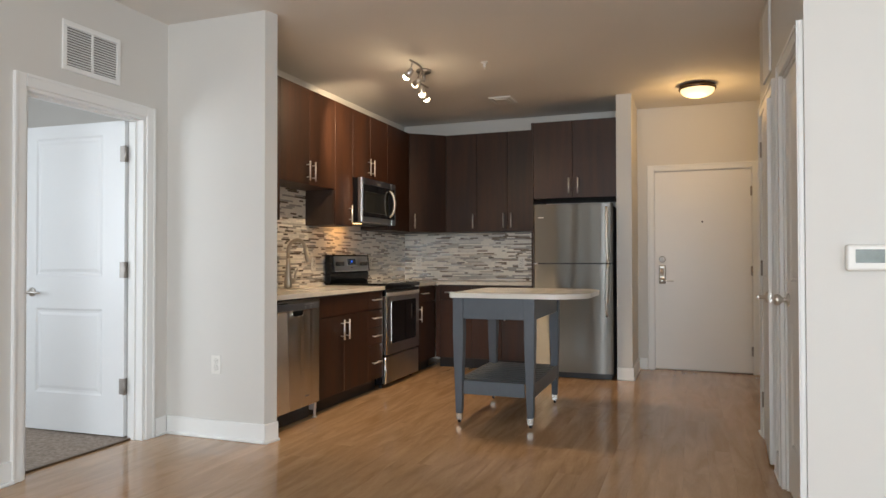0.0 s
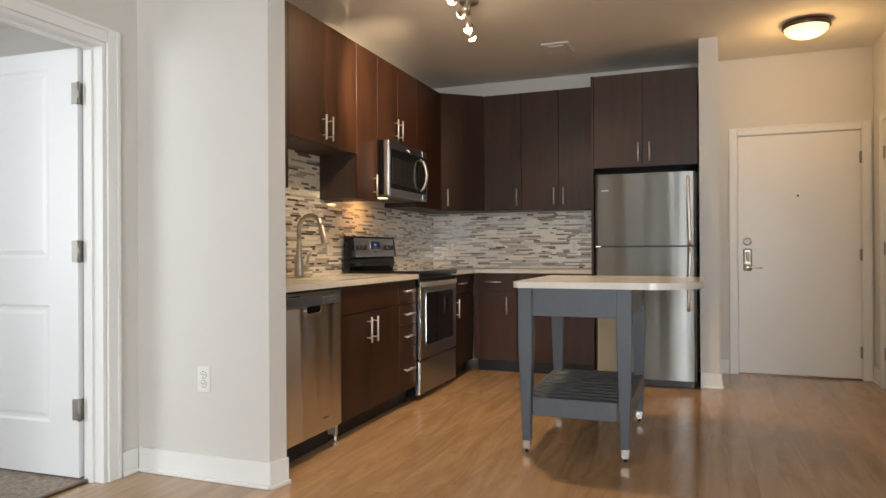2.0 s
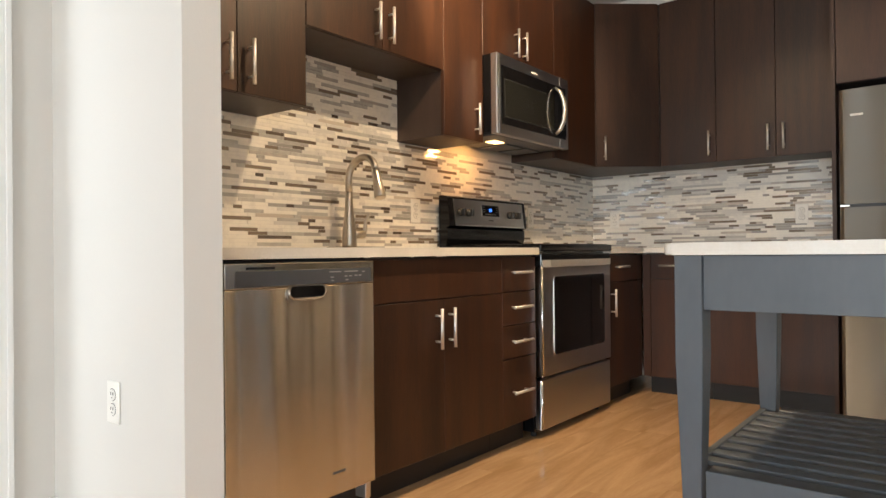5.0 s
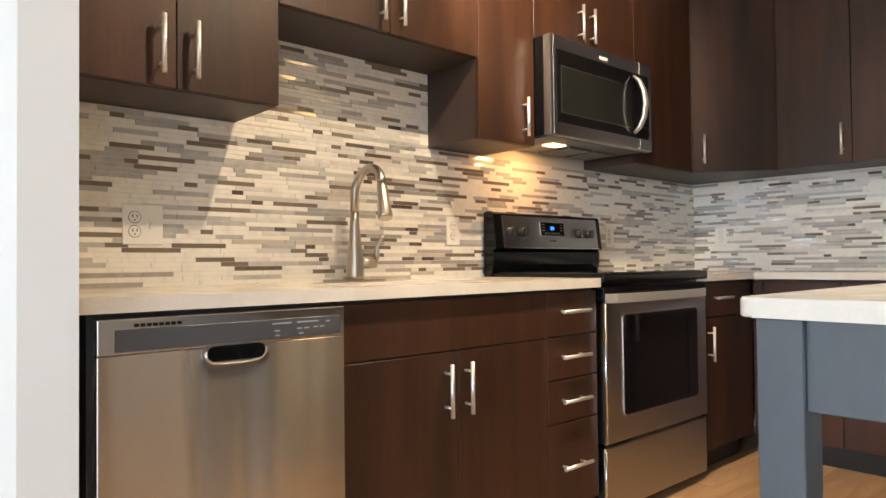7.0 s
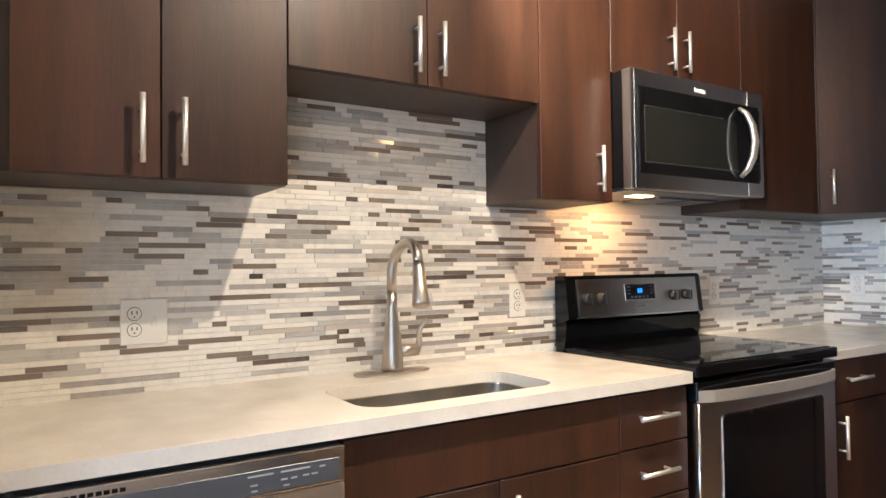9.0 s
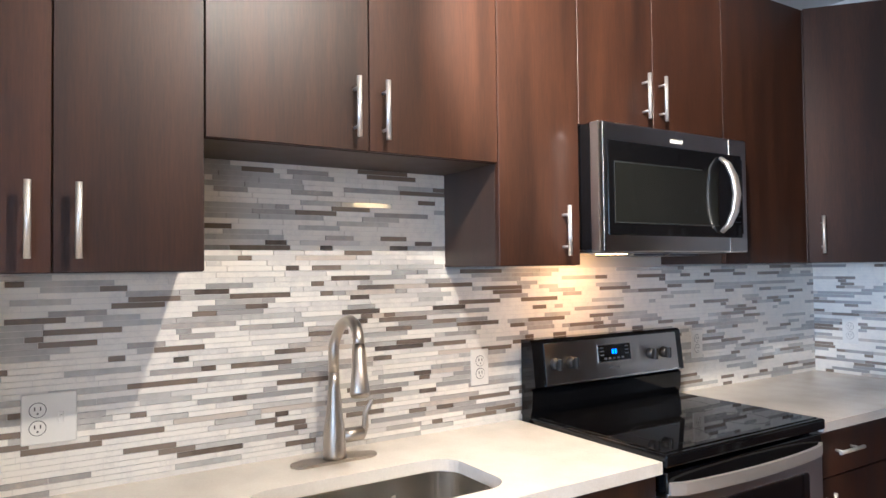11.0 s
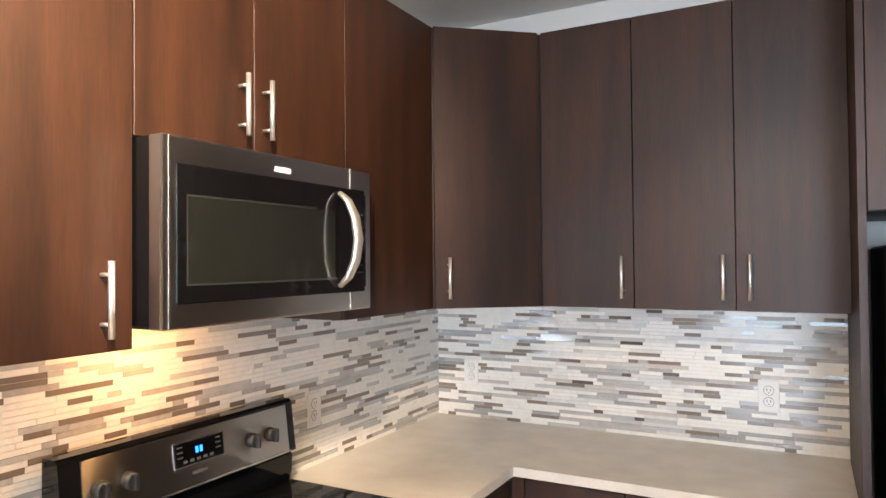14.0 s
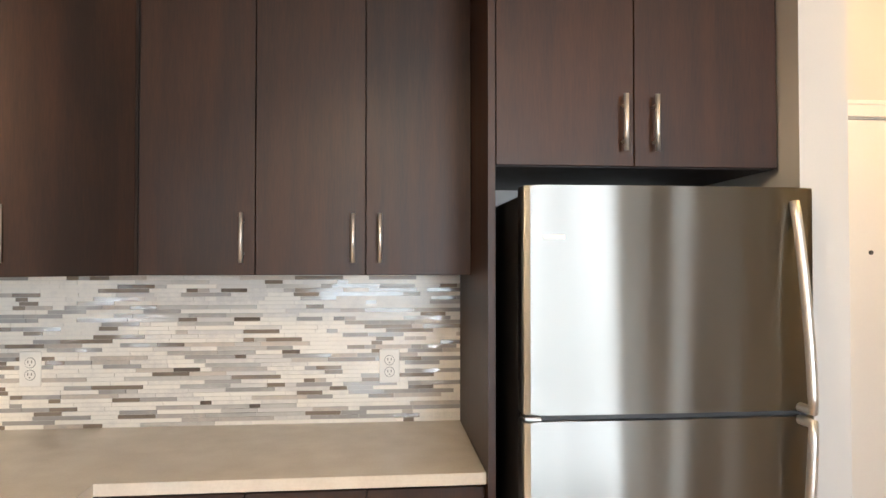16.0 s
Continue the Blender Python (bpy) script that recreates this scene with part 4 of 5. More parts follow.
part("drain", bm, CHROME, t, "round steel drain")

# faucet
t = thing("faucet", pose(-3.448, 6.525, CT), "brushed nickel pull-down faucet with a high arched spout", "faucet")
bm = bmesh.new()
prism(bm, rounded(-0.030, 0.030, -0.125, 0.125, 0.028, 6), 0, 0.008, 0.003, 2)
part("deck_plate", bm, FAUCET, t)
bm = bmesh.new()
lathe(bm, [(0.032, 0.008), (0.032, 0.02), (0.030, 0.08), (0.022, 0.14), (0.0165, 0.20), (0.0145, 0.25)], (0, 0, 0), "z", 28)
part("body", bm, FAUCET, t)
bm = bmesh.new()
R = 0.079
arc = [(0, 0, 0.245), (0, 0, 0.30)] + [(R - R * math.cos(a), 0.012 * math.sin(a), 0.312 + R * math.sin(a)) for a in (radians(d) for d in range(0, 170, 11))]
tube(bm, arc, 0.0150, 16)
part("spout", bm, FAUCET, t, "arched nickel spout")
end = Vector(arc[-1])
d = (Vector(arc[-1]) - Vector(arc[-2])).normalized()
bm = bmesh.new()
tube(bm, [end, end + d * 0.02, end + d * 0.07, end + d * 0.125, end + d * 0.133], [0.0160, 0.018, 0.020, 0.0255, 0.022], 20)
h = part("spray_head", bm, FAUCET, t, "nickel spray head")
bm = bmesh.new()
side = d.cross(Vector((0, 1, 0))).normalized()
q = end + d * 0.045 + side * -0.0165
tube(bm, [q - d * 0.022, q, q + d * 0.022], [0.004, 0.008, 0.004], 10)
part("button", bm, BLACKMATTE, h, "black spray button")
bm = bmesh.new()
tube(bm, [(0, 0.02, 0.065), (0, 0.085, 0.065)], 0.019, 18)
tube(bm, [(0, 0.086, 0.058), (0.004, 0.092, 0.085), (0.010, 0.090, 0.125), (0.020, 0.104, 0.155), (0.024, 0.108, 0.162)], [0.009, 0.010, 0.008, 0.006, 0.003], 10)
part("side_lever", bm, FAUCET, t, "curved side lever")

# ---- dishwasher ----
PRINT = mat("faint_grey_print", (0.34, 0.35, 0.36), 0.5)
t = thing("dishwasher", left(5.545), "stainless steel dishwasher under the worktop beside the stub wall", "dishwasher")
bm = bmesh.new()
box(bm, 0.004, 0.594, 0.0, 0.56, 0.10, 0.866)
part("body", bm, BLACKMATTE, t)
bm = bmesh.new()
prof = [(0.028, -0.004), (0.028, -0.035), (0.596, -0.035), (0.596, -0.004)]
box(bm, 0.012, 0.592, -0.045, -0.002, 0.118, 0.7862, 0.0025, 2)
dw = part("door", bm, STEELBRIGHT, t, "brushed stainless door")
bm = bmesh.new()
box(bm, 0.012, 0.592, -0.0465, -0.002, 0.7872, 0.860, 0.0025, 2)
cp = part("control_panel", bm, CHROME, t)
bm = bmesh.new()
box(bm, 0.045, 0.578, -0.0485, -0.0465, 0.793, 0.838, 0.0008, 1)
part("control_strip", bm, CONTROL, cp, "grey control strip")
bm = bmesh.new()
for k in range(8):
    box(bm, 0.082 + k * 0.0125, 0.0915 + k * 0.0125, -0.0482, -0.0464, 0.842, 0.849)
part("vent_slots", bm, BLACK, cp, "row of small dark vent slots")
bm = bmesh.new()
for a, z, w in ((0.39, 0.828, 0.05), (0.455, 0.828, 0.06), (0.395, 0.811, 0.014), (0.455, 0.813, 0.013), (0.475, 0.813, 0.013), (0.50, 0.814, 0.013), (0.518, 0.814, 0.013), (0.397, 0.800, 0.012), (0.46, 0.801, 0.012), (0.535, 0.826, 0.012)):
    box(bm, a, a + w, -0.0490, -0.0484, z - 0.0018, z + 0.0018)
part("print", bm, PRINT, cp, "tiny pale printed marks")
bm = bmesh.new()
lo, hi = [], []
prism(bm, rounded(0.222, 0.382, 0.738, 0.790, 0.024, 6), 0.0, 0.003)
for v in bm.verts:
    x, y, z = v.co
    v.co = (x, -0.0475 + z * -0.6, y)
bmesh.ops.recalc_face_normals(bm, faces=bm.faces)
g = part("grip", bm, CHROME, t, "recessed pocket grip")
# No recess is cut: a black plate paints the shade inside the pocket
bm = bmesh.new()
prism(bm, rounded(0.234, 0.370, 0.754, 0.788, 0.015, 6), 0.0, 0.001)
for v in bm.verts:
    x, y, z = v.co
    v.co = (x, -0.0496 - z * 0.6, y)
bmesh.ops.recalc_face_normals(bm, faces=bm.faces)
part("grip_shade", bm, BLACK, g, "flat black plate for the shaded hollow of the grip")
bm = bmesh.new()
tube(bm, [(0.230, -0.0500, 0.778), (0.232, -0.0505, 0.762), (0.244, -0.0510, 0.751), (0.270, -0.0515, 0.747), (0.334, -0.0515, 0.747), (0.360, -0.0510, 0.751), (0.372, -0.0505, 0.762), (0.374, -0.0500, 0.778)], 0.0028, 10)
part("grip_lip", bm, CHROME, g, "bright rounded lip of the grip")
bm = bmesh.new()
box(bm, 0.03, 0.59, 0.045, 0.06, 0.0, 0.10)
part("kick_plate", bm, BLACKMATTE, t, "black kick plate")
bm = bmesh.new()
tube(bm, [(0.585, -0.01, 0.0), (0.585, -0.01, 0.06)], 0.010, 10)
tube(bm, [(0.585, -0.01, 0.0), (0.585, -0.01, 0.008)], 0.018, 12)
box(bm, 0.57, 0.596, -0.02, 0.03, 0.055, 0.112, 0.002, 1)
part("leg", bm, NICKEL, t, "adjustable metal leg")
bm = bmesh.new()
box(bm, 0.40, 0.455, -0.0455, -0.0446, 0.185, 0.193)
part("badge", bm, CONTROL, t, "small faint badge")

# ---- range ----
RW = 0.786
t = thing("range", left(7.257), "stainless steel and black electric range with glass cooktop", "range")
bm = bmesh.new()
box(bm, 0.006, RW - 0.006, 0.0, 0.565, 0.028, 0.885)
part("body", bm, BLACK, t)
for x in (0.05, RW - 0.05):
    for y in (0.03, 0.5):
        bm = bmesh.new()
        tube(bm, [(x, y, 0), (x, y, 0.028)], 0.014, 10)
        part("foot", bm, BLACKMATTE, t)
bm = bmesh.new()
box(bm, 0.0, RW, -0.052, 0.53, 0.886, 0.922, 0.007, 3)
ck = part("cooktop_frame", bm, BLACK, t, "glossy black cooktop frame")
bm = bmesh.new()
box(bm, 0.018, RW - 0.018, -0.032, 0.512, 0.921, 0.925, 0.0015, 2)
ct = part("cooktop_glass", bm, GLASSBLACK, t, "black ceramic cooktop glass")
BURNER = mat("burner_ring_print", (0.055, 0.055, 0.058), 0.12, spread=0.1)
for x, y, r in ((0.20, 0.10, 0.115), (0.56, 0.10, 0.085), (0.20, 0.35, 0.085), (0.56, 0.35, 0.115)):
    bm = bmesh.new()
    n = 40
    rr = [[bm.verts.new(((x + q * math.cos(2 * math.pi * k / n)), y + q * math.sin(2 * math.pi * k / n), 0.9254)) for k in range(n)] for q in (r, r - 0.003)]
    for k in range(n):
        bm.faces.new((rr[0][k], rr[0][(k + 1) % n], rr[1][(k + 1) % n], rr[1][k]))
    part("burner_ring", bm, BURNER, ct, "thin grey burner ring")
# backguard
GWD = 0.762
bm = bmesh.new()
prof = [(0.515, 0.922), (0.505, 0.955), (0.502, 1.012), (0.512, 1.017), (0.487, 1.026), (0.505, 1.176), (0.515, 1.184), (0.560, 1.184), (0.560, 0.886), (0.465, 0.886)]
a = [bm.verts.new((0.0, y, z)) for y, z in prof]
b = [bm.verts.new((GWD, y, z)) for y, z in prof]
bm.faces.new(a)
bm.faces.new(b[::-1])
for i in range(len(prof)):
    j = (i + 1) % len(prof)
    bm.faces.new((a[i], b[i], b[j], a[j]))
bmesh.ops.recalc_face_normals(bm, faces=bm.faces)
bg = part("backguard", bm, BLACK, t, "black backguard")


def on_guard(x, z, out):
    """A point on the sloping face of the backguard."""
    k = (z - 1.026) / (1.176 - 1.026)
    return Vector((x, 0.487 + 0.018 * k - out, z))


def guard_plate(x0, x1, z0, z1, out, thick):
    bm = bmesh.new()
    vs = [bm.verts.new(on_guard(x, z, o)) for o in (out, out - thick) for x, z in ((x0, z0), (x1, z0), (x1, z1), (x0, z1))]
    for f in ((0, 1, 2, 3), (7, 6, 5, 4), (0, 4, 5, 1), (1, 5, 6, 2), (2, 6, 7, 3), (3, 7, 4, 0)):
        bm.faces.new([vs[i] for i in f])
    return bm


part("control_panel", guard_plate(0.052, GWD - 0.034, 1.032, 1.170, 0.004, 0.006), STEELDARK, t, "brushed steel control panel")
part("trim", guard_plate(0.045, GWD - 0.026, 1.0265, 1.0315, 0.005, 0.006), CHROME, t)
part("display_bezel", guard_plate(0.298, 0.468, 1.0850, 1.1490, 0.006, 0.003), CHROME, t, "thin steel bezel")
disp = part("display", guard_plate(0.302, 0.464, 1.0880, 1.1460, 0.0075, 0.002), BLACK, t, "black clock display")
bm = bmesh.new()
for x in (0.368, 0.382):
    merge(bm, guard_plate(x, x + 0.009, 1.1130, 1.1290, 0.0082, 0.001))
part("digits", bm, BLUE, disp, "two glowing blue marks of the clock")
bm = bmesh.new()
for k in range(5):
    merge(bm, guard_plate(0.326 + k * 0.022, 0.339 + k * 0.022, 1.0940, 1.1010, 0.0082, 0.001))
for x in (0.308, 0.436):
    for z in (1.1090, 1.1220, 1.1350):
        merge(bm, guard_plate(x, x + 0.018, z, z + 0.004, 0.0082, 0.001))
part("buttons", bm, CONTROL, disp, "small grey buttons")
for x in (0.090, 0.165, 0.570, 0.645):
    bm = bmesh.new()
    c = on_guard(x, 1.0990, 0.0)
    lathe(bm, [(0.021, -0.004), (0.020, -0.024), (0.016, -0.028)], (c.x, c.y, c.z), "y", 24)
    box(bm, c.x - 0.006, c.x + 0.006, c.y - 0.042, c.y - 0.026, c.z - 0.020, c.z + 0.020, 0.003, 2)
    part("knob", bm, BLACKMATTE, t, "round control knob")
bm = bmesh.new()
merge(bm, guard_plate(0.356, 0.404, 1.0590, 1.0670, 0.0046, 0.0006))
part("badge", bm, CONTROL, t, "small plain badge")
# oven door
bm = bmesh.new()
box(bm, 0.012, RW - 0.012, -0.045, -0.002, 0.292, 0.812, 0.004, 2)
od = part("oven_door", bm, STEELDARK, t, "dark brushed stainless oven door")
bm = bmesh.new()
box(bm, 0.012, RW - 0.012, -0.044, -0.002, 0.814, 0.874, 0.004, 2)
part("vent_trim", bm, BLACK, t, "glossy black band above the oven door")
bm = bmesh.new()
prism(bm, rounded(0.125, RW - 0.095, 0.385, 0.765, 0.02, 4), 0.0, 0.003)
for v in bm.verts:
    x, y, z = v.co
    v.co = (x, -0.0452 - z, y)
bmesh.ops.recalc_face_normals(bm, faces=bm.faces)
part("window_frame", bm, CHROME, od, "thin bright window rim")
bm = bmesh.new()
prism(bm, rounded(0.129, RW - 0.099, 0.389, 0.761, 0.018, 4), 0.0, 0.003)
for v in bm.verts:
    x, y, z = v.co
    v.co = (x, -0.0468 - z * 0.7, y)
bmesh.ops.recalc_face_normals(bm, faces=bm.faces)
part("oven_window", bm, OVENGLASS, od, "dark glass oven window")
bm = bmesh.new()
tube(bm, [(0.0125, -0.047, 0.30), (0.0125, -0.047, 0.808)], 0.006, 8)
part("door_edge", bm, CHROME, od, "bright door edge")
bm = bmesh.new()
n = 18
lo = [bm.verts.new((0.018 + (RW - 0.036) * k / n, -0.050 - 0.042 * math.sin(math.pi * k / n) ** 0.45, z)) for z in (0.812, 0.846) for k in range(n + 1)]
hi = [bm.verts.new((v.co.x, v.co.y + 0.012, v.co.z)) for v in lo]
m1 = n + 1
for k in range(n):
    bm.faces.new((lo[k], lo[k + 1], lo[m1 + k + 1], lo[m1 + k]))
    bm.faces.new((hi[k + 1], hi[k], hi[m1 + k], hi[m1 + k + 1]))
    bm.faces.new((lo[m1 + k], lo[m1 + k + 1], hi[m1 + k + 1], hi[m1 + k]))
    bm.faces.new((lo[k + 1], lo[k], hi[k], hi[k + 1]))
bm.faces.new((lo[0], lo[m1], hi[m1], hi[0]))
bm.faces.new((lo[n], hi[n], hi[m1 + n], lo[m1 + n]))
part("handle", bm, PULL, od, "bowed brushed steel handle")
bm = bmesh.new()
box(bm, 0.012, RW - 0.012, -0.040, -0.002, 0.040, 0.278, 0.006, 2)
part("storage_drawer", bm, STEELDARK, t, "dark brushed stainless bottom drawer")
bm = bmesh.new()
tube(bm, [(0.0125, -0.042, 0.048), (0.0125, -0.042, 0.270)], 0.006, 8)
part("drawer_edge", bm, CHROME, t, "bright drawer edge")

# ---- microwave ----
MW = 0.746
t = thing("microwave", facing_x(-3.180, 7.286, 1.474), "over-the-range microwave in dark stainless with a bowed handle", "microwave")
bm = bmesh.new()
box(bm, 0.004, MW - 0.02, 0.0405, 0.380, 0.012, 0.408)
part("body", bm, BLACK, t, "black casing")
bm = bmesh.new()
box(bm, 0.0, MW, 0.0, 0.040, 0.004, 0.410, 0.005, 2)
fr = part("front_frame", bm, STEELDARK, t, "dark brushed steel front")
bm = bmesh.new()
box(bm, 0.036, 0.712, -0.003, 0.0005, 0.056, 0.352, 0.002, 1)
dr = part("door_glass", bm, OVENGLASS, t, "dark glass door")
bm = bmesh.new()
for b in ((0.065, 0.49, -0.0045, -0.0028, 0.284, 0.288), (0.065, 0.58, -0.0045, -0.0028, 0.094, 0.098), (0.062, 0.065, -0.0045, -0.0028, 0.094, 0.288)):
    box(bm, *b)
part("inner_line", bm, SCREENLINE, dr, "fine line round the screen")
bm = bmesh.new()
box(bm, 0.066, 0.57, -0.0042, -0.0029, 0.098, 0.283)
part("screen", bm, SCREEN, dr, "grey screen mesh")
# The left strip stands in for the highlight down the rounded edge
for x in (0.020, 0.645):
    bm = bmesh.new()
    box(bm, x - 0.002, x + 0.002, -0.0015, 0.001, 0.006, 0.408)
    part("seam", bm, CHROME, fr, "bright strip for a seam and an edge highlight")
bm = bmesh.new()
box(bm, 0.712, 0.716, -0.004, 0.001, 0.07, 0.338)
part("edge_trim", bm, CHROME, fr)
bm = bmesh.new()
pts = [(0.596, -0.006, 0.075), (0.603, -0.030, 0.10), (0.614, -0.046, 0.145), (0.620, -0.052, 0.205), (0.614, -0.046, 0.265), (0.603, -0.030, 0.312), (0.596, -0.006, 0.335)]
tube(bm, [(x - 0.008, y, z) for x, y, z in pts], [0.014, 0.020, 0.024, 0.026, 0.024, 0.020, 0.014], 18, 0.5)
part("handle", bm, PULL, t, "bowed chrome handle")
bm = bmesh.new()
for r in range(9):
    for c in range(3):
        box(bm, 0.668 + c * 0.013, 0.674 + c * 0.013, -0.0036, -0.0028, 0.11 + r * 0.021, 0.1135 + r * 0.021)
part("keypad_marks", bm, CONTROL, dr, "small grey keypad marks")
bm = bmesh.new()
box(bm, 0.332, 0.392, -0.0012, 0.0, 0.366, 0.380, 0.0004, 1)
part("badge", bm, PLASTIC, fr, "small pale badge")
bm = bmesh.new()
box(bm, 0.03, MW - 0.04, 0.03, 0.34, 0.002, 0.0115)
box(bm, 0.30, 0.46, 0.14, 0.32, -0.006, 0.002)
box(bm, 0.49, 0.65, 0.14, 0.32, -0.006, 0.002)
part("underside", bm, CONTROL, t, "grey vented underside")
bm = bmesh.new()
box(bm, 0.17, 0.26, 0.13, 0.19, -0.0015, 0.0025)
g = part("lamp_lens", bm, HOODLENS, t, "glowing lamp lens")
g.visible_shadow = False

# ---- refrigerator ----
FX0, FX1 = -1.848, -1.092
FW = FX1 - FX0
t = thing("refrigerator", facing_south(FX0, 8.315), "stainless steel top-freezer refrigerator in its dark cabinet bay", "refrigerator")
bm = bmesh.new()
box(bm, 0.006, FW - 0.006, 0.072, 0.72, 0.025, 1.650, 0.006, 1)
part("body", bm, BLACKMATTE, t, "black casing")


def bowed(bm, x0, x1, y0, y1, z0, z1, bow, n=40, r=0.012):
    """A door skin that bows forward a little across its width, with rounded side edges."""
    prof = []
    for k in range(n + 1):
        s = k / n
        x = x0 + (x1 - x0) * s
        e = min(s, 1 - s) * (x1 - x0)
        edge = 0 if e >= r else r - math.sqrt(max(0, r * r - (r - e) ** 2))
        prof.append((x, y0 - bow * (1 - (2 * s - 1) ** 2) + edge))
    prof = [(x0, y1)] + [(x0, y0 + r)] + [(x0 + r * 0.3, y0 + r * 0.3)] + [p for p in prof if x0 + r <= p[0] <= x1 - r] + [(x1 - r * 0.3, y0 + r * 0.3), (x1, y0 + r), (x1, y1)]
    prism(bm, prof, z0, z1, 0.004, 2)
    bm.normal_update()
    for f in bm.faces:
        f.smooth = False


bm = bmesh.new()
bowed(bm, 0, FW, 0.008, 0.066, 1.104, 1.668, 0.008)
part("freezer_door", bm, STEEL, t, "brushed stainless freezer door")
bm = bmesh.new()
bowed(bm, 0, FW, 0.008, 0.066, 0.062, 1.088, 0.008)
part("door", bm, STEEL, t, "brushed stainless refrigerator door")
bm = bmesh.new()
box(bm, 0.01, FW - 0.01, 0.062, 0.072, 0.06, 1.66)
box(bm, 0.01, FW - 0.01, 0.02, 0.064, 1.0885, 1.1035)
part("gasket", bm, BLACKMATTE, t, "dark door gasket")
bm = bmesh.new()
box(bm, 0.02, FW - 0.02, 0.05, 0.09, 0.006, 0.055)
part("kick_grille", bm, BLACKMATTE, t, "black kick grille")
for x in (0.06, FW - 0.06):
    for y in (0.1, 0.66):
        bm = bmesh.new()
        tube(bm, [(x, y, 0), (x, y, 0.03)], 0.014, 10)
        part("foot", bm, BLACKMATTE, t)
for z0, z1, s in ((1.112, 1.632, 1), (1.080, 0.600, -1)):
    bm = bmesh.new()
    n = 14
    path = []
    for k in range(n + 1):
        q = k / n
        path.append((0.712 - 0.014 * q, 0.002 - 0.048 * math.sin(math.pi * min(1, 0.5 * (1 - q) + 0.0)) ** 0.8, z0 + (z1 - z0) * q))
    path = [(0.712, 0.010, z0)] + path
    tube(bm, path, 0.0125, 12)
    part("handle", bm, PULL, t, "curved stainless handle")
bm = bmesh.new()
box(bm, 0.002, 0.045, 0.002, 0.05, 1.0905, 1.1015, 0.002, 1)
part("centre_hinge", bm, CHROME, t, "small steel centre hinge")
bm = bmesh.new()
box(bm, 0.050, 0.105, 0.0035, 0.0055, 1.535, 1.546, 0.0005, 1)
part("badge", bm, PLASTIC, t, "small pale badge")

# ---- kitchen cart ----
TX0, TX1, TY0, TY1 = -1.995, -1.040, 6.290, 7.260
LX0, LX1, LY0, LY1 = -1.966, -1.388, 6.305, 7.235
CX, CY = (LX0 + LX1) / 2, (LY0 + LY1) / 2
t = thing("kitchen_island", pose(CX, CY, 0), "slate-grey wooden kitchen island with pale top and slatted lower shelf", "kitchen island")


def at(x):
    return x - CX


CR = 0.030
top = [(TX0 + CR - CR * math.cos(radians(a)), TY0 + CR - CR * math.sin(radians(a))) for a in range(0, 91, 15)] + [(-1.32, TY0)]
top += [(-1.32 + 0.27 * math.sin(radians(a)), TY0 + 0.27 - 0.27 * math.cos(radians(a))) for a in range(3, 91, 3)]
top += [(-1.32 + 0.27 * math.cos(radians(a)), TY1 - 0.27 + 0.27 * math.sin(radians(a))) for a in range(0, 91, 3)]
top += [(TX0 + CR - CR * math.sin(radians(a)), TY1 - CR + CR * math.cos(radians(a))) for a in range(0, 91, 15)]
bm = bmesh.new()
prism(bm, [(x - CX, y - CY) for x, y in top], 0.872, 0.905, 0.005, 3)
part("tabletop", bm, ISLETOP, t, "pale quartz top with rounded corners")
LW = 0.073
for sx, x in ((1, LX0), (-1, LX1)):
    for sy, y in ((1, LY0), (-1, LY1)):
        x0, y0 = x - CX, y - CY
        bm = bmesh.new()
        rows = []
        for z, w in ((0.871, LW), (0.60, LW), (0.07, 0.042)):
            # all four faces taper in towards the foot
            rows.append([bm.verts.new((x0 + sx * a + (sx * (LW - w) * 0.5), y0 + sy * b + (sy * (LW - w) * 0.5), z)) for a, b in ((0, 0), (w, 0), (w, w), (0, w))])
        for a, b in zip(rows, rows[1:]):
            for k in range(4):
                bm.faces.new((a[k], a[(k + 1) % 4], b[(k + 1) % 4], b[k]))
        bm.faces.new(rows[0])
        bm.faces.new(rows[-1][::-1])
        bmesh.ops.recalc_face_normals(bm, faces=bm.faces)
        bmesh.ops.bevel(bm, geom=list(bm.edges), offset=0.002, segments=1, affect="EDGES")
        leg = part("leg", bm, ISLE, t, "tapered slate-grey leg")
        cx0, cy0 = x0 + sx * LW / 2, y0 + sy * LW / 2
        bm = bmesh.new()
        box(bm, cx0 - 0.020, cx0 + 0.020, cy0 - 0.020, cy0 + 0.020, 0.022, 0.0700, 0.002, 1)
        part("ferrule", bm, CHROME, leg, "bright metal foot cap")
        bm = bmesh.new()
        lathe(bm, [(0.017, -0.008), (0.019, 0.0), (0.017, 0.008)], (cx0, cy0, 0.0192), "x", 16)
        part("caster", bm, BLACKMATTE, leg, "small dark caster")
ax0, ax1, ay0, ay1 = LX0 - CX, LX1 - CX, LY0 - CY, LY1 - CY
for b in ((ax0 + LW, ax1 - LW, ay0 + 0.012, ay0 + 0.034), (ax0 + LW, ax1 - LW, ay1 - 0.034, ay1 - 0.012), (ax0 + 0.012, ax0 + 0.034, ay0 + LW, ay1 - LW), (ax1 - 0.034, ax1 - 0.012, ay0 + LW, ay1 - LW)):
    bm = bmesh.new()
    box(bm, *b, 0.726, 0.871, 0.0015, 1)
    part("apron", bm, ISLE, t)
    bm = bmesh.new()
    box(bm, *b, 0.205, 0.300, 0.0015, 1)
    part("shelf_rail", bm, ISLE, t)
n = 11
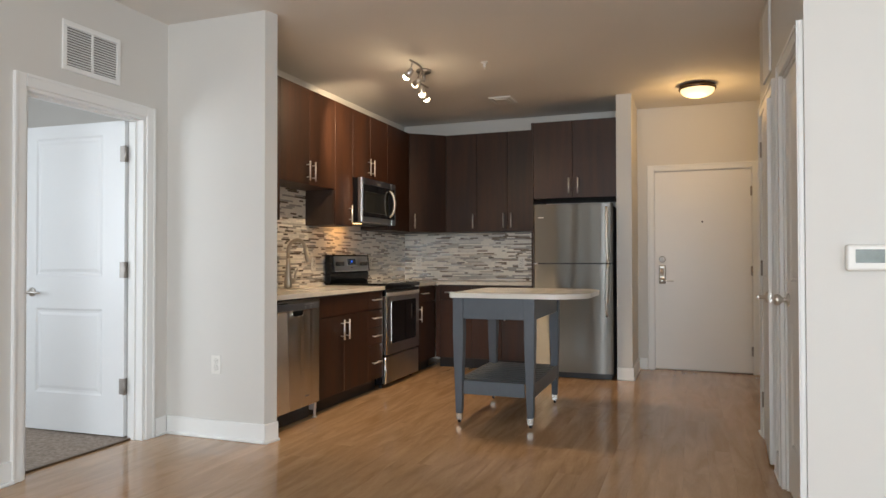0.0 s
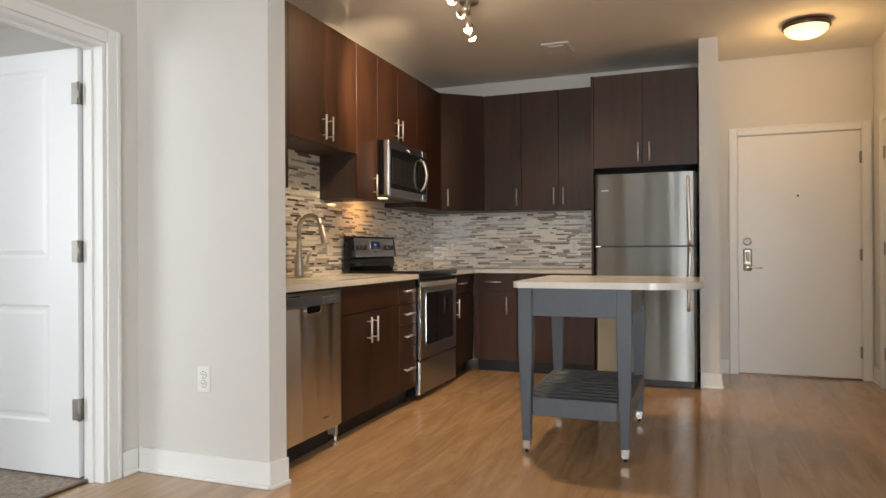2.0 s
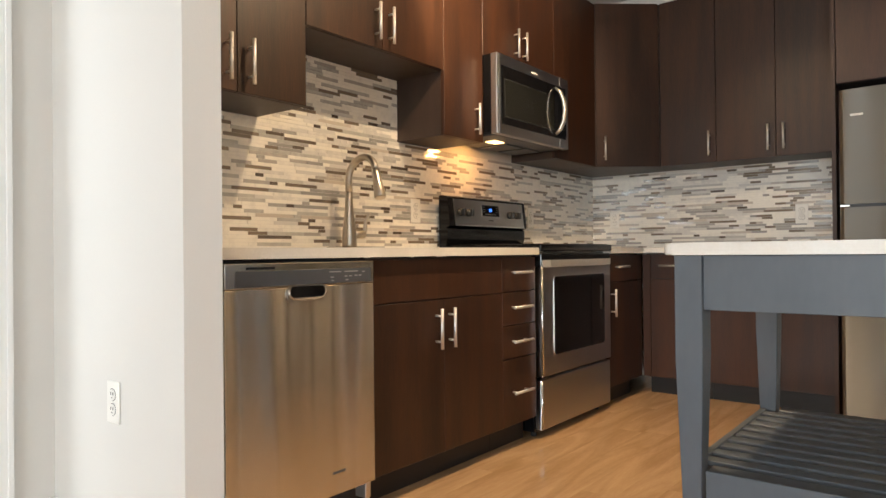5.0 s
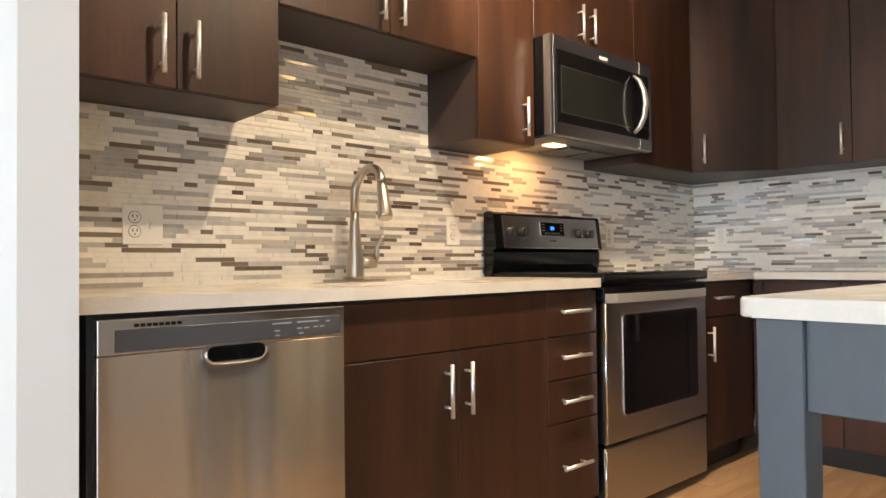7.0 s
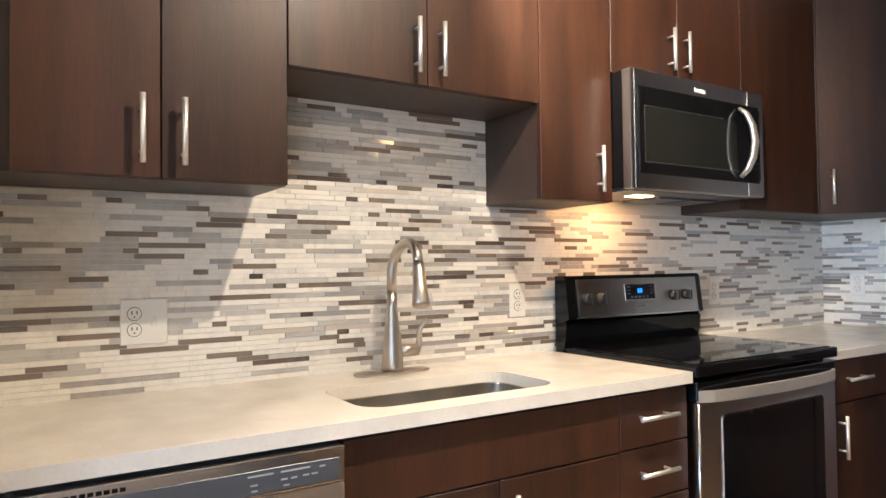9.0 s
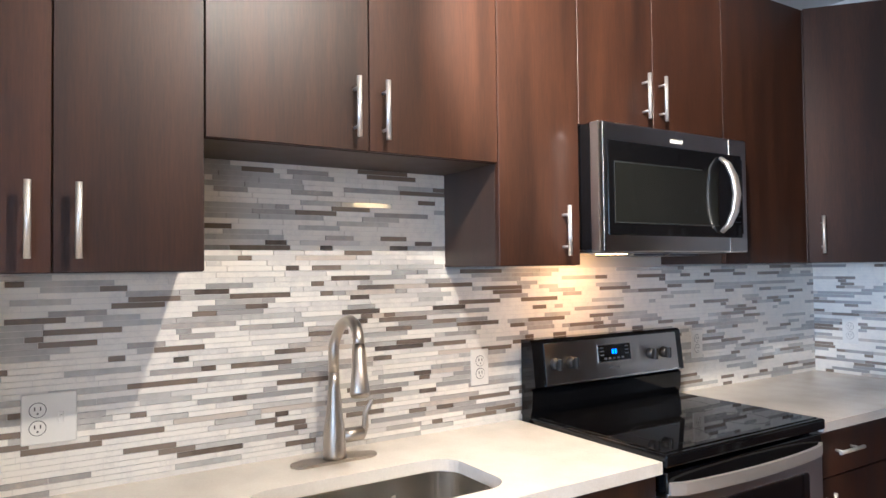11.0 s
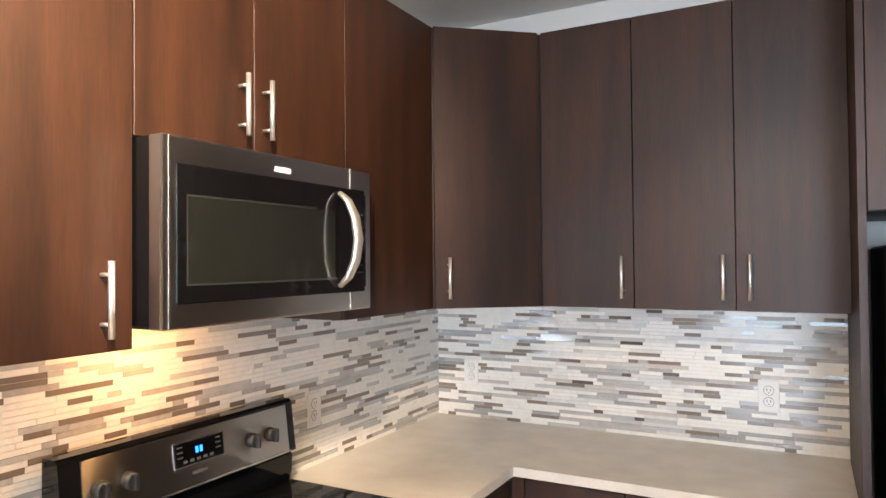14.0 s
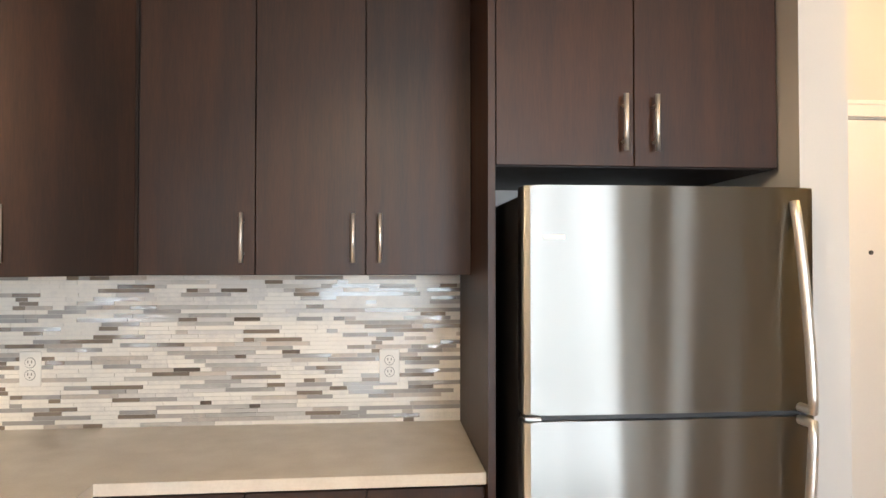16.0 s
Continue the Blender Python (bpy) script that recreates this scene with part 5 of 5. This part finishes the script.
for k in range(n):
    y = ay0 + 0.05 + (ay1 - ay0 - 0.10) * k / (n - 1)
    bm = bmesh.new()
    xa, xb = (ax0 + LW + 0.001, ax1 - LW - 0.001) if (k < 1 or k > n - 2) else (ax0 + 0.035, ax1 - 0.035)
    box(bm, xa, xb, y - 0.025, y + 0.025, 0.284, 0.300, 0.002, 1)
    part("slat", bm, ISLE, t)

# ---- tiled backsplash ----
ROW = 0.01458
rng = random.Random(7)


def tilted(bm, p, q, up, z, h, rx, rz):
    """One strip whose face leans by small angles, in degrees, as tiles set by hand do."""
    w = min(0.0012, math.tan(radians(rz)) * (q - p) / 2) if rz > 0 else max(-0.0012, math.tan(radians(rz)) * (q - p) / 2)
    v = math.tan(radians(rx)) * h / 2
    vs = [bm.verts.new(c) for c in ((p, 0.0026, z), (q, 0.0026, z), (q, 0.0026, z + h), (p, 0.0026, z + h),
                                    (p, -up - w - v, z), (q, -up + w - v, z), (q, -up + w + v, z + h), (p, -up - w + v, z + h))]
    for f in ((4, 5, 6, 7), (0, 1, 5, 4), (1, 2, 6, 5), (2, 3, 7, 6), (3, 0, 4, 7)):
        bm.faces.new([vs[i] for i in f])


def tile_pieces(name, label, m, width, z0, z1, holes, keep_near, extra=None):
    """Mosaic strips in the frame m: width along x, faces at y = 0; the base is the grout bed. A hole is x0, x1, z0, z1."""
    bm = bmesh.new()
    areas = [(0, width, z0, z1)] + (extra or [])
    for a, b, c, d in areas:
        box(bm, a, b, 0.0025, 0.0065, c, d)
    base = solid(name, bm, GROUT, label, "backsplash", "structure", m=m)
    shared = {}
    loose = {k: bmesh.new() for k in ("stone", "grey", "glass", "dark")}
    mats = {"stone": STONE, "grey": GREYT, "glass": GLASST, "dark": DARKT}
    singles, rest = [], []
    for a, b, c, d in areas:
        z = c
        while z + ROW * 0.6 < d:
            h = min(ROW, d - z) - 0.0011
            x = a - rng.random() * 0.08
            last = ""
            while x < b - 0.004:
                kind = rng.choices(("stone", "grey", "glass", "dark"), (0.50, 0.09, 0.22, 0.19))[0]
                if kind == last == "dark":
                    kind = "stone"
                w = rng.choice((0.038, 0.090, 0.125, 0.125, 0.170, 0.190) if kind != "dark" else (0.038, 0.062, 0.090, 0.125, 0.170))
                last = kind
                p, q = max(x, a), min(x + w, b)
                x += w + 0.0012
                if q - p < 0.008 or any(p < hb and q > ha and z < hd and z + h > hc for ha, hb, hc, hd in holes):
                    continue
                lean = 2.0 if kind in ("glass", "dark") else 0.3
                piece = (kind, p, q, z, h, rng.random() * 0.0010 + 0.0005, rng.gauss(0, lean), rng.gauss(0, lean * 0.35))
                (singles if keep_near(p, z) and len(singles) < 295 and round(q - p, 3) in (0.038, 0.062, 0.090, 0.125, 0.190, 0.170) and abs(h - ROW + 0.0011) < 1e-5 else rest).append(piece)
            z += ROW
    for kind, p, q, z, h, up, rx, rz in rest:
        tilted(loose[kind], p, q, up, z, h, rx, rz)
    for kind, b in loose.items():
        if not b.verts:
            b.free()
            continue
        o = part({"stone": "marble_tiles", "grey": "grey_stone_tiles", "glass": "glass_tiles", "dark": "taupe_tiles"}[kind], b, mats[kind], base)
        o["kind"] = "stuff"
    for kind, p, q, z, h, up, rx, rz in singles:
        key = (kind, round(q - p, 3))
        if key not in shared:
            bm = bmesh.new()
            hw = key[1] / 2
            vs = [bm.verts.new(v) for v in ((-hw, 0.0026, 0), (hw, 0.0026, 0), (hw, 0.0026, h), (-hw, 0.0026, h),
                                            (-hw, 0.0006, 0), (hw, 0.0006, 0), (hw, 0.0006, h), (-hw, 0.0006, h),
                                            (-hw + 0.0008, 0, 0.0008), (hw - 0.0008, 0, 0.0008), (hw - 0.0008, 0, h - 0.0008), (-hw + 0.0008, 0, h - 0.0008))]
            bm.faces.new([vs[i] for i in (8, 9, 10, 11)])
            for u in (0, 4):
                for k in range(4):
                    j = (k + 1) % 4
                    bm.faces.new((vs[u + k], vs[u + j], vs[u + 4 + j], vs[u + 4 + k]))
            bmesh.ops.recalc_face_normals(bm, faces=bm.faces)
            shared[key] = mesh_from("tile", bm, mats[kind])
        o = new("tile", shared[key])
        o.parent = base
        o.location = ((p + q) / 2, -up, z)
        o.rotation_euler = (radians(rx), 0, radians(rz * 0.5))
    return base


tile_pieces("backsplash_sink", "mosaic backsplash of stone and glass strips behind sink and range", facing_x(TILE_X, 5.512),
            TILE_Y - 5.512, CT, 1.4325, [], lambda x, z: 0.60 < x < 1.50 and z > 0.93,
            extra=[(0.629, 1.454, 1.4325, 1.7375)])
tile_pieces("backsplash_back", "mosaic backsplash of stone and glass strips on the back wall", facing_south(TILE_X, TILE_Y),
            -TILE_X - 1.906, CT, 1.4365, [], lambda x, z: 0.45 < x < 1.05)

# ---- floor planks ----
PW, PL = 0.127, 1.22
floor_ob = bpy.data.objects["floor"]
rng = random.Random(3)
near, far = [], []
x = -3.75
while x < 3.2:
    y = -3.0 - rng.random() * PL
    while y < 9.28:
        a, b, c, d = x, min(x + PW, 3.2), max(y, -3.0), min(y + PL, 9.28)
        if d - c > 0.02:
            (near if x > -3.0 and x < 0.2 and c > 2.3 and abs(d - c - PL) < 1e-6 and len(near) < 290 else far).append((a, b, c, d))
        y += PL
    x += PW
bm = bmesh.new()
for a, b, c, d in far:
    box(bm, a + 0.0002, b - 0.0002, c + 0.0002, d - 0.0002, -0.006, 0.0)
o = part("planks", bm, OAK, floor_ob)
o["kind"] = "stuff"
bm = bmesh.new()
hw, hl = PW / 2 - 0.0002, PL / 2 - 0.0002
box(bm, -hw, hw, -hl, hl, -0.006, 0.0)
plank_mesh = mesh_from("plank", bm, OAK)
for a, b, c, d in near:
    o = new("plank", plank_mesh)
    o.parent = floor_ob
    o.location = ((a + b) / 2, (c + d) / 2, 0)
